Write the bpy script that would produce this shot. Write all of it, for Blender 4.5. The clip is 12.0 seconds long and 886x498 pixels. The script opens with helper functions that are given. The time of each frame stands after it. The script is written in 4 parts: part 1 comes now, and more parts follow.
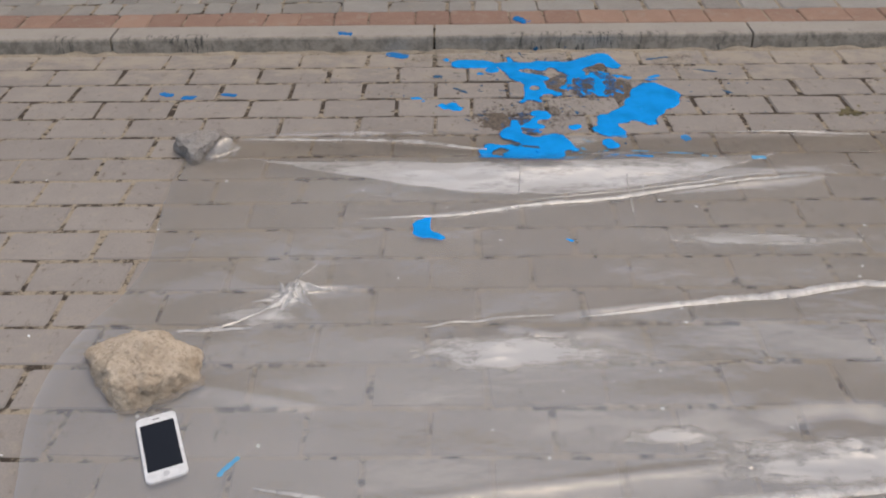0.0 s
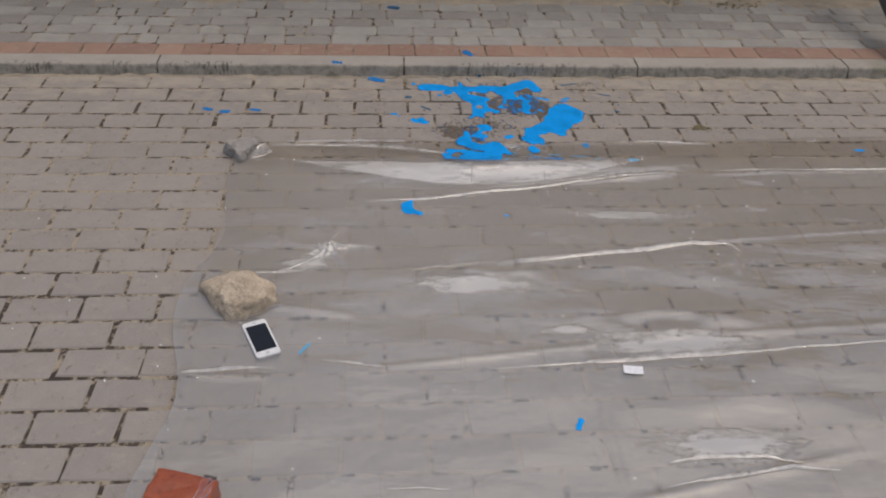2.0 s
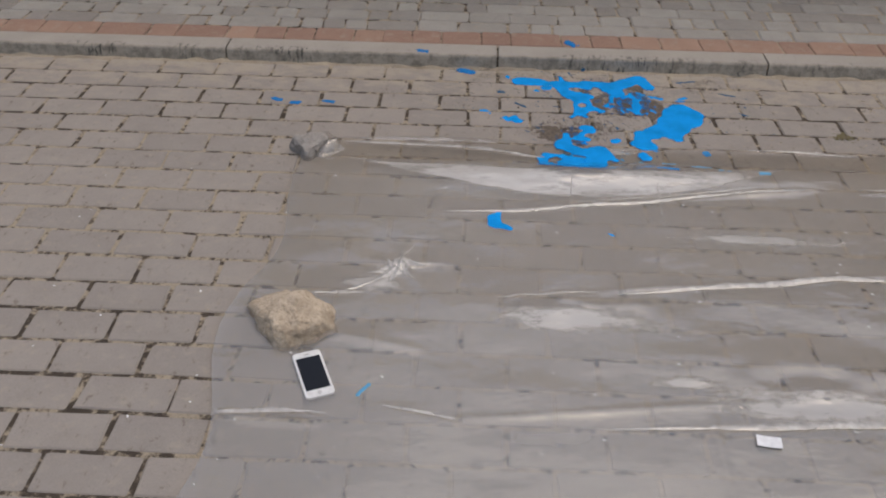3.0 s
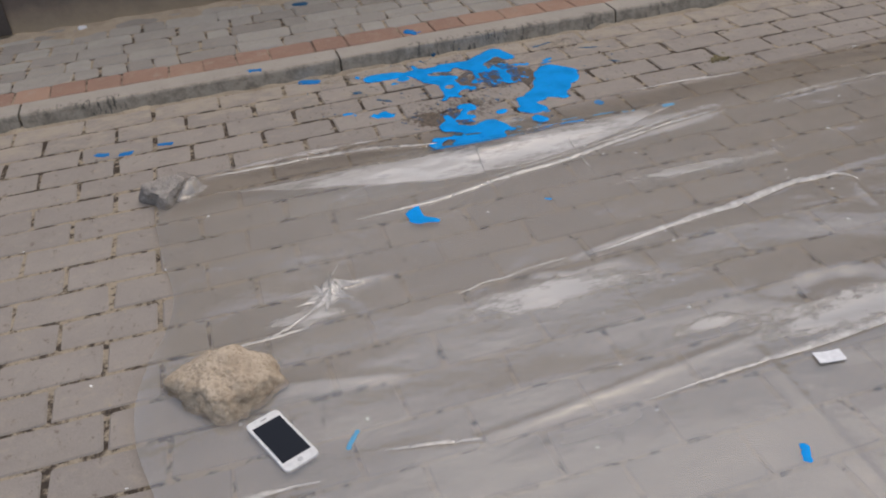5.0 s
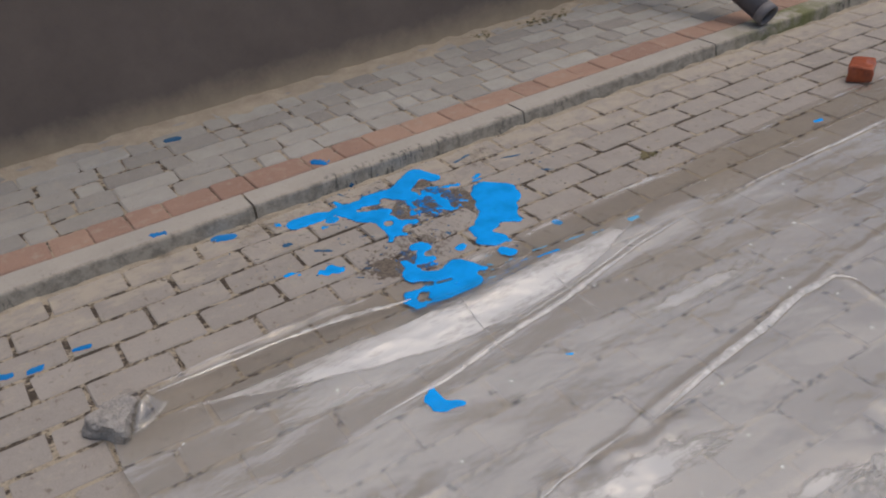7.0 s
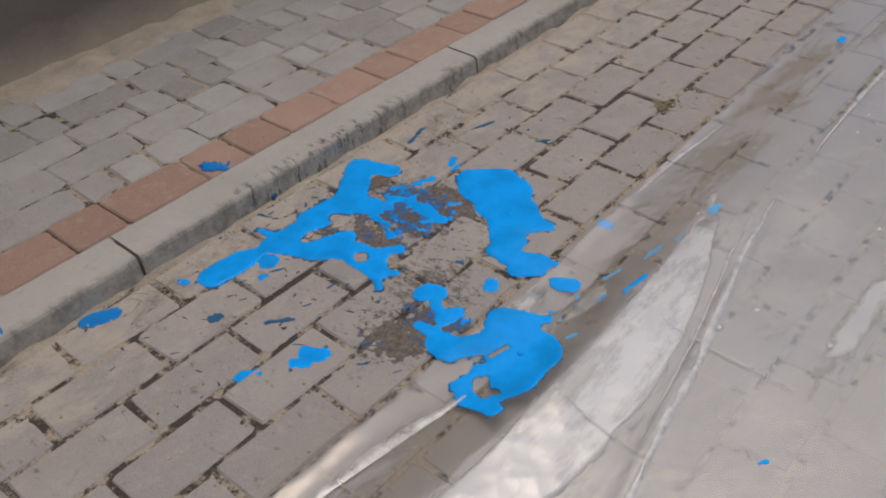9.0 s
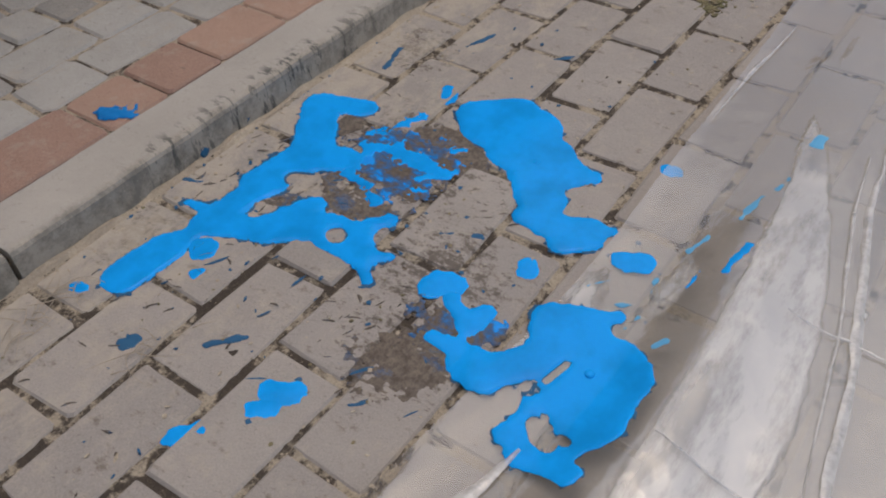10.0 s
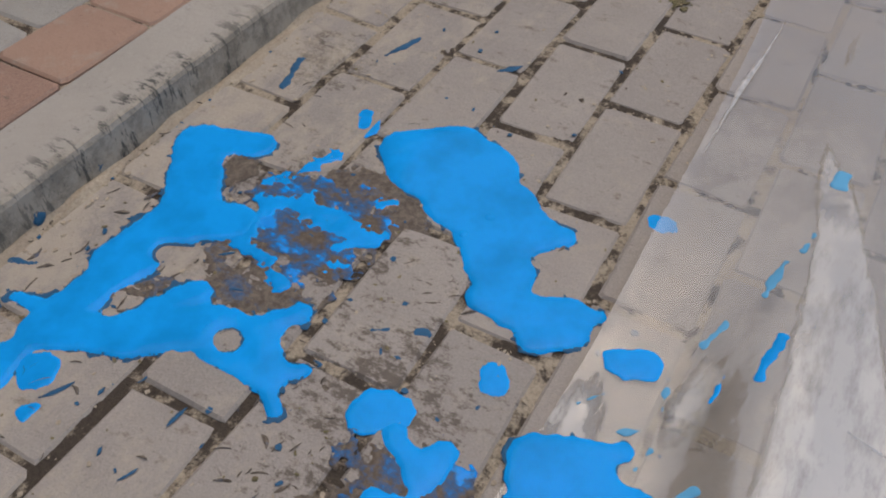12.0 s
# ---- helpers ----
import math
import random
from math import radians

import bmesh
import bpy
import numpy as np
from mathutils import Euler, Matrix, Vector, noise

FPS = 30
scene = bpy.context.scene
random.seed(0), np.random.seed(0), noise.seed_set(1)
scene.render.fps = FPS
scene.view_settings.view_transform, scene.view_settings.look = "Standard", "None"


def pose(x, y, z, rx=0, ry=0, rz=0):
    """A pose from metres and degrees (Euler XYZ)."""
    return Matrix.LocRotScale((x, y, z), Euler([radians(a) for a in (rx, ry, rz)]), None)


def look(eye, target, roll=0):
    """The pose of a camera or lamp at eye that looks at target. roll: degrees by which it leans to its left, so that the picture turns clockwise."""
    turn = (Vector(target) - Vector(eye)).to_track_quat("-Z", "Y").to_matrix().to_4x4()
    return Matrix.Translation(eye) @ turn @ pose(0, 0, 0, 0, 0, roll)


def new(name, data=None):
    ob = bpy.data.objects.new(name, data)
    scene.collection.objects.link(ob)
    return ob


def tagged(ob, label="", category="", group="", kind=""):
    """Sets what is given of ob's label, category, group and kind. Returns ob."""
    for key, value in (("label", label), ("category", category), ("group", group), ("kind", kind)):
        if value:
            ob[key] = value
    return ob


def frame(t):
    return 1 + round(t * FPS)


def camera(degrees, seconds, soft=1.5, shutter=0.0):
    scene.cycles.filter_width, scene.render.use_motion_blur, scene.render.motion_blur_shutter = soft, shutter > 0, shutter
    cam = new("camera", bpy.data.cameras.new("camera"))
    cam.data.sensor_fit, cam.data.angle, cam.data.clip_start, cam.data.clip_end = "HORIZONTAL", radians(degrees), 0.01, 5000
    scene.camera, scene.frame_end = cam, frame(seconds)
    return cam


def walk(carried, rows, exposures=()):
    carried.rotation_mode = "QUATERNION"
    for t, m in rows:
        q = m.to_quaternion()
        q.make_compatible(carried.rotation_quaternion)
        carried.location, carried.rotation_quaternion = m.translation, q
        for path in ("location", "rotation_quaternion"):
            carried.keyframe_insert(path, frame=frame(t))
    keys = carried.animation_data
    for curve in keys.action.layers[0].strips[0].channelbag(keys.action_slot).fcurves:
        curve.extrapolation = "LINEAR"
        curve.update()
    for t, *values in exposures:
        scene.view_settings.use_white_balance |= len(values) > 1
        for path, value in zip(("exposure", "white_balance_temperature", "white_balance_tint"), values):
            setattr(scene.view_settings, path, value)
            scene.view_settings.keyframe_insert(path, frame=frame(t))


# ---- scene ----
cam = camera(53.0, 12.0, soft=2.0)
PATH = [
    (0, (0.040, -2.720, 1.123), (0.028, -1.121, 0.000), -0.7),
    (0.5, (-0.050, -2.700, 1.165), (0.024, -1.042, 0.000), 2.8),
    (1, (-0.104, -3.238, 1.435), (-0.025, -1.266, 0.000), 0.2),
    (1.5, (-0.136, -3.667, 1.672), (0.042, -1.313, 0.000), 3.2),
    (2, (-0.118, -3.542, 1.642), (0.086, -1.278, 0.000), 2.5),
    (2.5, (-0.097, -3.291, 1.517), (-0.100, -1.005, 0.000), 1.0),
    (3, (-0.104, -3.157, 1.448), (-0.161, -1.186, 0.000), 1.0),
    (3.5, (-0.270, -3.048, 1.358), (-0.034, -0.959, 0.000), -1.9),
    (5.3, (-0.432, -2.841, 1.116), (-0.014, -1.169, 0.000), -4.9),
    (5.5, (-0.464, -2.799, 1.141), (-0.009, -1.064, 0.000), -4.8),
    (6, (-0.601, -2.650, 1.241), (0.164, -0.896, 0.000), -6.6),
    (6.5, (-0.696, -2.517, 1.278), (0.257, -0.644, 0.000), -7.1),
    (7, (-0.706, -2.344, 1.290), (0.344, -0.523, 0.000), -5.6),
    (7.5, (-0.726, -2.122, 1.291), (0.387, -0.389, 0.000), -4.9),
    (7.7, (-0.704, -2.046, 1.312), (0.412, -0.339, 0.000), -4.0),
    (9.3, (-0.518, -1.159, 0.982), (0.388, -0.396, 0.000), -2.2),
    (9.5, (-0.447, -1.080, 0.913), (0.355, -0.384, 0.000), -2.5),
    (10, (-0.330, -0.950, 0.814), (0.357, -0.434, 0.000), -2.3),
    (10.5, (-0.209, -0.842, 0.761), (0.363, -0.431, 0.000), -1.3),
    (11, (-0.129, -0.779, 0.693), (0.359, -0.435, 0.000), -0.8),
    (11.5, (-0.080, -0.759, 0.690), (0.446, -0.409, 0.000), 0.6),
    (12, (-0.081, -0.736, 0.699), (0.515, -0.420, 0.000), 1.7),
]
walk(cam, [(t, look(eye, target, roll)) for t, eye, target, roll in PATH], [(0, -0.20, 7010, 10), (1.0, -0.16, 7010, 10), (1.7, -0.40, 7010, 10), (3.5, -0.38, 7010, 10), (5.5, -0.33, 6960, 10), (7.5, -0.28, 6920, 10), (12, -0.27, 6920, 10)])

# ---- light ----
world = bpy.data.worlds.new("world")
scene.world = world
world.use_nodes = True
wn = world.node_tree.nodes
sky = wn.new("ShaderNodeTexSky")
sky.sky_type, sky.sun_disc = "NISHITA", False
sky.sun_elevation, sky.sun_rotation = radians(76), radians(85)
sky.dust_density, sky.air_density = 4.0, 1.0
world.node_tree.links.new(sky.outputs[0], wn["Background"].inputs[0])
wn["Background"].inputs[1].default_value = 0.185
sun = new("sun", bpy.data.lights.new("sun", "SUN"))
sun.data.energy, sun.data.angle, sun.data.color = 0.7, radians(80), (0.945, 0.975, 1.0)
sun.matrix_world = look((0.24, 0.02, 0.97), (0, 0, 0))


# ---- materials ----
class Nodes:
    """A small node-material builder."""

    def __init__(self, name):
        self.mat = bpy.data.materials.new(name)
        self.mat.use_nodes = True
        self.tree = self.mat.node_tree
        self.bsdf = self.tree.nodes["Principled BSDF"]
        self.out = self.tree.nodes["Material Output"]

    def add(self, kind, **sockets):
        n = self.tree.nodes.new(kind)
        for key, v in sockets.items():
            self.put(n.inputs[key.replace("_", " ")], v)
        return n

    def put(self, socket, v):
        if isinstance(v, bpy.types.NodeSocket):
            self.tree.links.new(v, socket)
        else:
            socket.default_value = v

    def where(self):
        return self.add("ShaderNodeNewGeometry").outputs["Position"]

    def noise(self, scale, detail=4.0, rough=0.6, stretch=None, at=None):
        at = at or self.where()
        if stretch:
            m = self.add("ShaderNodeMapping", Vector=at, Scale=stretch)
            at = m.outputs[0]
        n = self.add("ShaderNodeTexNoise", Vector=at, Scale=scale, Detail=detail, Roughness=rough)
        return n.outputs["Fac"]

    def ramp(self, fac, lo, hi, a=0.0, b=1.0):
        n = self.add("ShaderNodeMapRange", Value=fac)
        n.inputs[1].default_value, n.inputs[2].default_value = lo, hi
        n.inputs[3].default_value, n.inputs[4].default_value = a, b
        return n.outputs[0]

    def mix(self, fac, a, b, how="MIX"):
        n = self.tree.nodes.new("ShaderNodeMix")
        n.data_type, n.blend_type = "RGBA", how
        self.put(n.inputs[0], fac)
        for s, v in ((n.inputs[6], a), (n.inputs[7], b)):
            self.put(s, (*v, 1.0) if isinstance(v, tuple) else v)
        return n.outputs[2]

    def maths(self, op, a, b):
        n = self.tree.nodes.new("ShaderNodeMath")
        n.operation = op
        self.put(n.inputs[0], a), self.put(n.inputs[1], b)
        return n.outputs[0]

    def bump(self, height, strength, distance, normal=None):
        n = self.add("ShaderNodeBump", Height=height, Strength=strength, Distance=distance)
        if normal:
            self.put(n.inputs["Normal"], normal)
        return n.outputs[0]

    def random(self, island=False):
        if island:
            return self.add("ShaderNodeNewGeometry").outputs["Random Per Island"]
        return self.add("ShaderNodeObjectInfo").outputs["Random"]

    def done(self, colour, roughness=0.8, normal=None, specular=0.3):
        self.put(self.bsdf.inputs["Base Color"], (*colour, 1.0) if isinstance(colour, tuple) else colour)
        self.put(self.bsdf.inputs["Roughness"], roughness)
        self.bsdf.inputs["Specular IOR Level"].default_value = specular
        if normal:
            self.put(self.bsdf.inputs["Normal"], normal)
        return self.mat


def paving(name, light, dark, island=False, dirt=(0.15, 0.12, 0.095), dirt_level=0.585, sandy=0.0):
    """Worn concrete paver: tint piece by piece, cloudy stains, sandy grain and small dark scuffs."""
    k = Nodes(name)
    tone = k.mix(k.random(island), dark, light)
    cloud = k.noise(9.0, 5.0, 0.65)
    col = k.mix(k.ramp(cloud, 0.4, 0.75, 0.0, 0.4), tone, tuple(c * 0.78 for c in dark))
    grain = k.noise(420.0, 3.0, 0.7)
    col = k.mix(k.ramp(grain, 0.35, 0.75, 0.0, 0.5), col, tuple(min(1.0, c * 1.3) for c in light))
    scuff = k.noise(38.0, 6.0, 0.75, (1.0, 0.55, 1.0))
    col = k.mix(k.ramp(scuff, dirt_level, dirt_level + 0.09, 0.0, 0.75), col, dirt)
    mark = k.noise(85.0, 5.0, 0.75, (2.0, 0.55, 1.0))
    col = k.mix(k.ramp(mark, 0.63, 0.69, 0.0, 0.6), col, tuple(c * 0.5 for c in dark))
    speck = k.noise(150.0, 4.0, 0.8)
    col = k.mix(k.ramp(speck, 0.6, 0.72, 0.0, 0.55), col, tuple(c * 0.62 for c in dark))
    col = k.mix(k.ramp(k.noise(21.0, 6.0, 0.75), 0.54, 0.68, 0.0, 0.6), col, (0.385, 0.335, 0.275))
    col = k.mix(k.ramp(k.noise(190.0, 4.0, 0.8), 0.62, 0.7, 0.0, 0.55), col, (0.44, 0.395, 0.33))
    # trodden dirt round the spill and along the kerb
    trod = None
    for spot, reach in (((0.47, -0.27, 0), 0.28), ((0.20, -0.50, 0), 0.16), ((0.32, -0.46, 0), 0.2), ((0.15, -0.08, 0), 0.15), ((0.75, -0.10, 0), 0.14)):
        d = k.tree.nodes.new("ShaderNodeVectorMath")
        d.operation = "DISTANCE"
        k.put(d.inputs[0], k.where())
        d.inputs[1].default_value = spot
        m = k.ramp(d.outputs["Value"], reach, 0.0, 0.0, 0.25)
        trod = m if trod is None else k.maths("MAXIMUM", trod, m)
    smudge = k.noise(60.0, 7.0, 0.8, (1.0, 0.6, 1.0))
    col = k.mix(k.ramp(k.maths("ADD", smudge, trod), 0.66, 0.74, 0.0, 0.85), col, (0.105, 0.085, 0.068))
    # sand washed out from the footpath
    xyz = k.add("ShaderNodeSeparateXYZ", Vector=k.where()).outputs
    washed = k.maths("ADD", k.noise(13.0, 6.0, 0.75, (0.7, 1.2, 1.0)), k.ramp(xyz["Y"], -0.42, 0.0, -0.16, 0.08))
    col = k.mix(k.ramp(washed, 0.44, 0.60, 0.0, sandy), col, (0.42, 0.365, 0.295))
    n = k.bump(grain, 0.55, 0.002)
    n = k.bump(k.noise(70.0, 5.0, 0.7), 0.55, 0.004, n)
    return k.done(col, k.ramp(cloud, 0.3, 0.7, 0.72, 0.92), n, 0.25)


def joint_fill(name):
    """Dark earth and pale sand lying in the joints."""
    k = Nodes(name)
    a = k.noise(19.0, 7.0, 0.75)
    b = k.noise(240.0, 4.0, 0.8)
    xyz = k.add("ShaderNodeSeparateXYZ", Vector=k.where()).outputs
    a = k.maths("ADD", a, k.maths("MULTIPLY", k.ramp(xyz["Y"], -0.30, -0.02, 0.0, 0.10), k.ramp(xyz["X"], 0.1, 0.9, 0.4, 1.0)))
    # joints paler under the sheet, and in a band across the road
    across = k.maths("MULTIPLY", k.ramp(xyz["X"], -0.8, -0.55), k.ramp(xyz["X"], 2.9, 2.4))
    along = k.maths("MULTIPLY", k.ramp(xyz["Y"], -0.62, -0.85), k.ramp(xyz["Y"], -3.4, -2.9))
    pale_area = k.maths("MULTIPLY", across, along)
    pale_area = k.maths("MAXIMUM", pale_area, k.maths("MULTIPLY", k.ramp(xyz["Y"], -1.55, -1.2), k.ramp(xyz["Y"], -0.40, -0.7)))
    a = k.maths("ADD", a, k.maths("MULTIPLY", pale_area, 0.07))
    col = k.mix(k.ramp(a, 0.49, 0.57), (0.066, 0.053, 0.043), (0.42, 0.355, 0.27))
    col = k.mix(k.ramp(b, 0.42, 0.72, 0.0, 0.6), col, (0.11, 0.09, 0.068))
    return k.done(col, 0.95, k.bump(b, 0.8, 0.004), 0.1)


PAVER = paving("paver_concrete", (0.325, 0.292, 0.262), (0.268, 0.241, 0.219), sandy=0.72)
PAVER_FAR = paving("paver_concrete_joined", (0.325, 0.292, 0.262), (0.268, 0.241, 0.219), island=True, sandy=0.72)
GREY = paving("cobble_grey", (0.375, 0.36, 0.33), (0.222, 0.204, 0.186), dirt_level=0.63)
GREY_FAR = paving("cobble_grey_joined", (0.375, 0.36, 0.33), (0.222, 0.204, 0.186), island=True, dirt_level=0.63)
RED = paving("cobble_red", (0.37, 0.245, 0.185), (0.255, 0.158, 0.125), dirt_level=0.64)
RED_FAR = paving("cobble_red_joined", (0.37, 0.245, 0.185), (0.255, 0.158, 0.125), island=True, dirt_level=0.64)
JOINT = joint_fill("joint_fill")


def kerb_material():
    """Grey cast concrete: a clean top, and a face mottled with algae, sand and black drip marks."""
    k = Nodes("kerb_concrete")
    col = k.mix(k.ramp(k.noise(6.0, 5.0), 0.35, 0.7), (0.40, 0.37, 0.332), (0.335, 0.308, 0.276))
    grain = k.noise(500.0, 2.0, 0.8)
    col = k.mix(k.ramp(grain, 0.3, 0.7, 0.0, 0.4), col, (0.43, 0.395, 0.34))
    col = k.mix(k.ramp(k.noise(70.0, 6.0, 0.8), 0.58, 0.68, 0.0, 0.5), col, (0.20, 0.18, 0.15))
    xyz = k.add("ShaderNodeSeparateXYZ", Vector=k.where()).outputs
    face = k.ramp(k.maths("SUBTRACT", xyz["Y"], k.maths("MULTIPLY", k.noise(22.0, 5.0, 0.75), 0.022)), -0.006, -0.020)
    mottle = k.noise(26.0, 7.0, 0.8)
    algae = k.mix(k.ramp(mottle, 0.40, 0.56), (0.135, 0.118, 0.086), (0.385, 0.34, 0.272))
    col = k.mix(k.maths("MULTIPLY", face, 0.6), col, algae)
    # dark marks dragged over the front edge, here and there
    drag = k.noise(30.0, 5.0, 0.75, (2.2, 0.7, 0.5))
    beside = k.ramp(k.maths("ABSOLUTE", k.maths("SUBTRACT", xyz["X"], 0.50), 0.0), 0.34, 0.10)
    there = k.maths("MULTIPLY", k.maths("MAXIMUM", beside, k.ramp(k.noise(3.1, 3.0, 0.6), 0.50, 0.60)), k.ramp(xyz["Y"], 0.028, 0.008))
    col = k.mix(k.maths("MULTIPLY", k.ramp(drag, 0.53, 0.58, 0.0, 0.85), there), col, (0.06, 0.062, 0.058))
    moss = k.maths("MULTIPLY", k.ramp(k.noise(9.0, 4.0), 0.35, 0.55), k.maths("MULTIPLY", k.ramp(xyz["X"], 2.05, 2.25), k.ramp(xyz["X"], 2.85, 2.5)))
    col = k.mix(k.maths("MULTIPLY", moss, 0.85), col, (0.125, 0.135, 0.04))
    col = k.mix(k.ramp(k.noise(85.0, 5.0, 0.8), 0.58, 0.7, 0.0, 0.5), col, (0.46, 0.425, 0.37))
    return k.done(col, 0.9, k.bump(grain, 0.5, 0.002, k.bump(k.noise(60.0, 5.0, 0.7), 0.5, 0.004)), 0.2)


KERB = kerb_material()


def wall_material():
    k = Nodes("dark_wall_paint")
    col = k.mix(k.ramp(k.noise(3.0, 6.0, 0.7), 0.3, 0.7), (0.19, 0.152, 0.129), (0.14, 0.112, 0.097))
    specks = k.noise(130.0, 3.0, 0.8)
    col = k.mix(k.ramp(specks, 0.62, 0.72, 0.0, 0.5), col, (0.10, 0.08, 0.06))
    z = k.add("ShaderNodeSeparateXYZ", Vector=k.where()).outputs["Z"]
    # dust splashed up by rain along the foot
    splash = k.ramp(k.maths("ADD", z, k.maths("MULTIPLY", k.noise(11.0, 5.0, 0.7), 0.12)), 0.23, 0.12)
    col = k.mix(k.maths("MULTIPLY", splash, 0.85), col, (0.43, 0.345, 0.245))
    return k.done(col, 0.75, k.bump(specks, 0.3, 0.002), 0.3)


WALL = wall_material()


def sand_material():
    k = Nodes("sand")
    g = k.noise(300.0, 3.0, 0.8)
    col = k.mix(k.ramp(k.noise(12.0, 5.0, 0.7), 0.35, 0.65), (0.50, 0.425, 0.325), (0.37, 0.31, 0.24))
    col = k.mix(k.ramp(g, 0.4, 0.7, 0.0, 0.5), col, (0.2, 0.16, 0.12))
    return k.done(col, 0.95, k.bump(g, 0.7, 0.003), 0.1)


SAND = sand_material()


def paint_material(name, colour, rough):
    k = Nodes(name)
    col = k.mix(k.ramp(k.noise(14.0, 4.0), 0.42, 0.66), colour, tuple(c * 0.8 for c in colour))
    n = k.bump(k.noise(38.0, 3.0), 0.25, 0.0025)
    return k.done(col, rough, n, 0.07)


PAINT = paint_material("blue_paint", (0.0, 0.315, 0.81), 0.07)
PAINT_THIN = paint_material("blue_paint_thin", (0.032, 0.108, 0.205), 0.45)


PAINT_MID = paint_material("blue_paint_dull", (0.008, 0.185, 0.50), 0.4)
PAINT_PALE = paint_material("blue_paint_pale", (0.11, 0.37, 0.60), 0.35)


def mud_material():
    k = Nodes("mud")
    g = k.noise(90.0, 6.0, 0.75)
    col = k.mix(k.ramp(g, 0.4, 0.62), (0.085, 0.068, 0.054), (0.185, 0.15, 0.118))
    col = k.mix(k.ramp(k.noise(24.0, 6.0, 0.75, (1.0, 0.6, 1.0)), 0.54, 0.70, 0.0, 0.8), col, (0.02, 0.12, 0.29))
    return k.done(col, 0.7, k.bump(g, 0.8, 0.003), 0.3)


MUD = mud_material()


def muddy_paint_material():
    """Wet paint stirred into mud, from bright blue to brown."""
    k = Nodes("muddy_blue_paint")
    g = k.noise(26.0, 6.0, 0.7, (1.0, 0.75, 1.0))
    fine = k.noise(130.0, 5.0, 0.75)
    col = k.mix(k.ramp(fine, 0.35, 0.65), (0.075, 0.058, 0.044), (0.15, 0.118, 0.09))
    col = k.mix(k.ramp(g, 0.43, 0.53, 0.0, 0.9), col, (0.012, 0.105, 0.27))
    col = k.mix(k.ramp(g, 0.53, 0.60), col, (0.0, 0.26, 0.76))
    return k.done(col, k.ramp(g, 0.45, 0.58, 0.6, 0.2), k.bump(fine, 0.5, 0.002, k.bump(g, 0.5, 0.004)), 0.2)


MUDDY = muddy_paint_material()


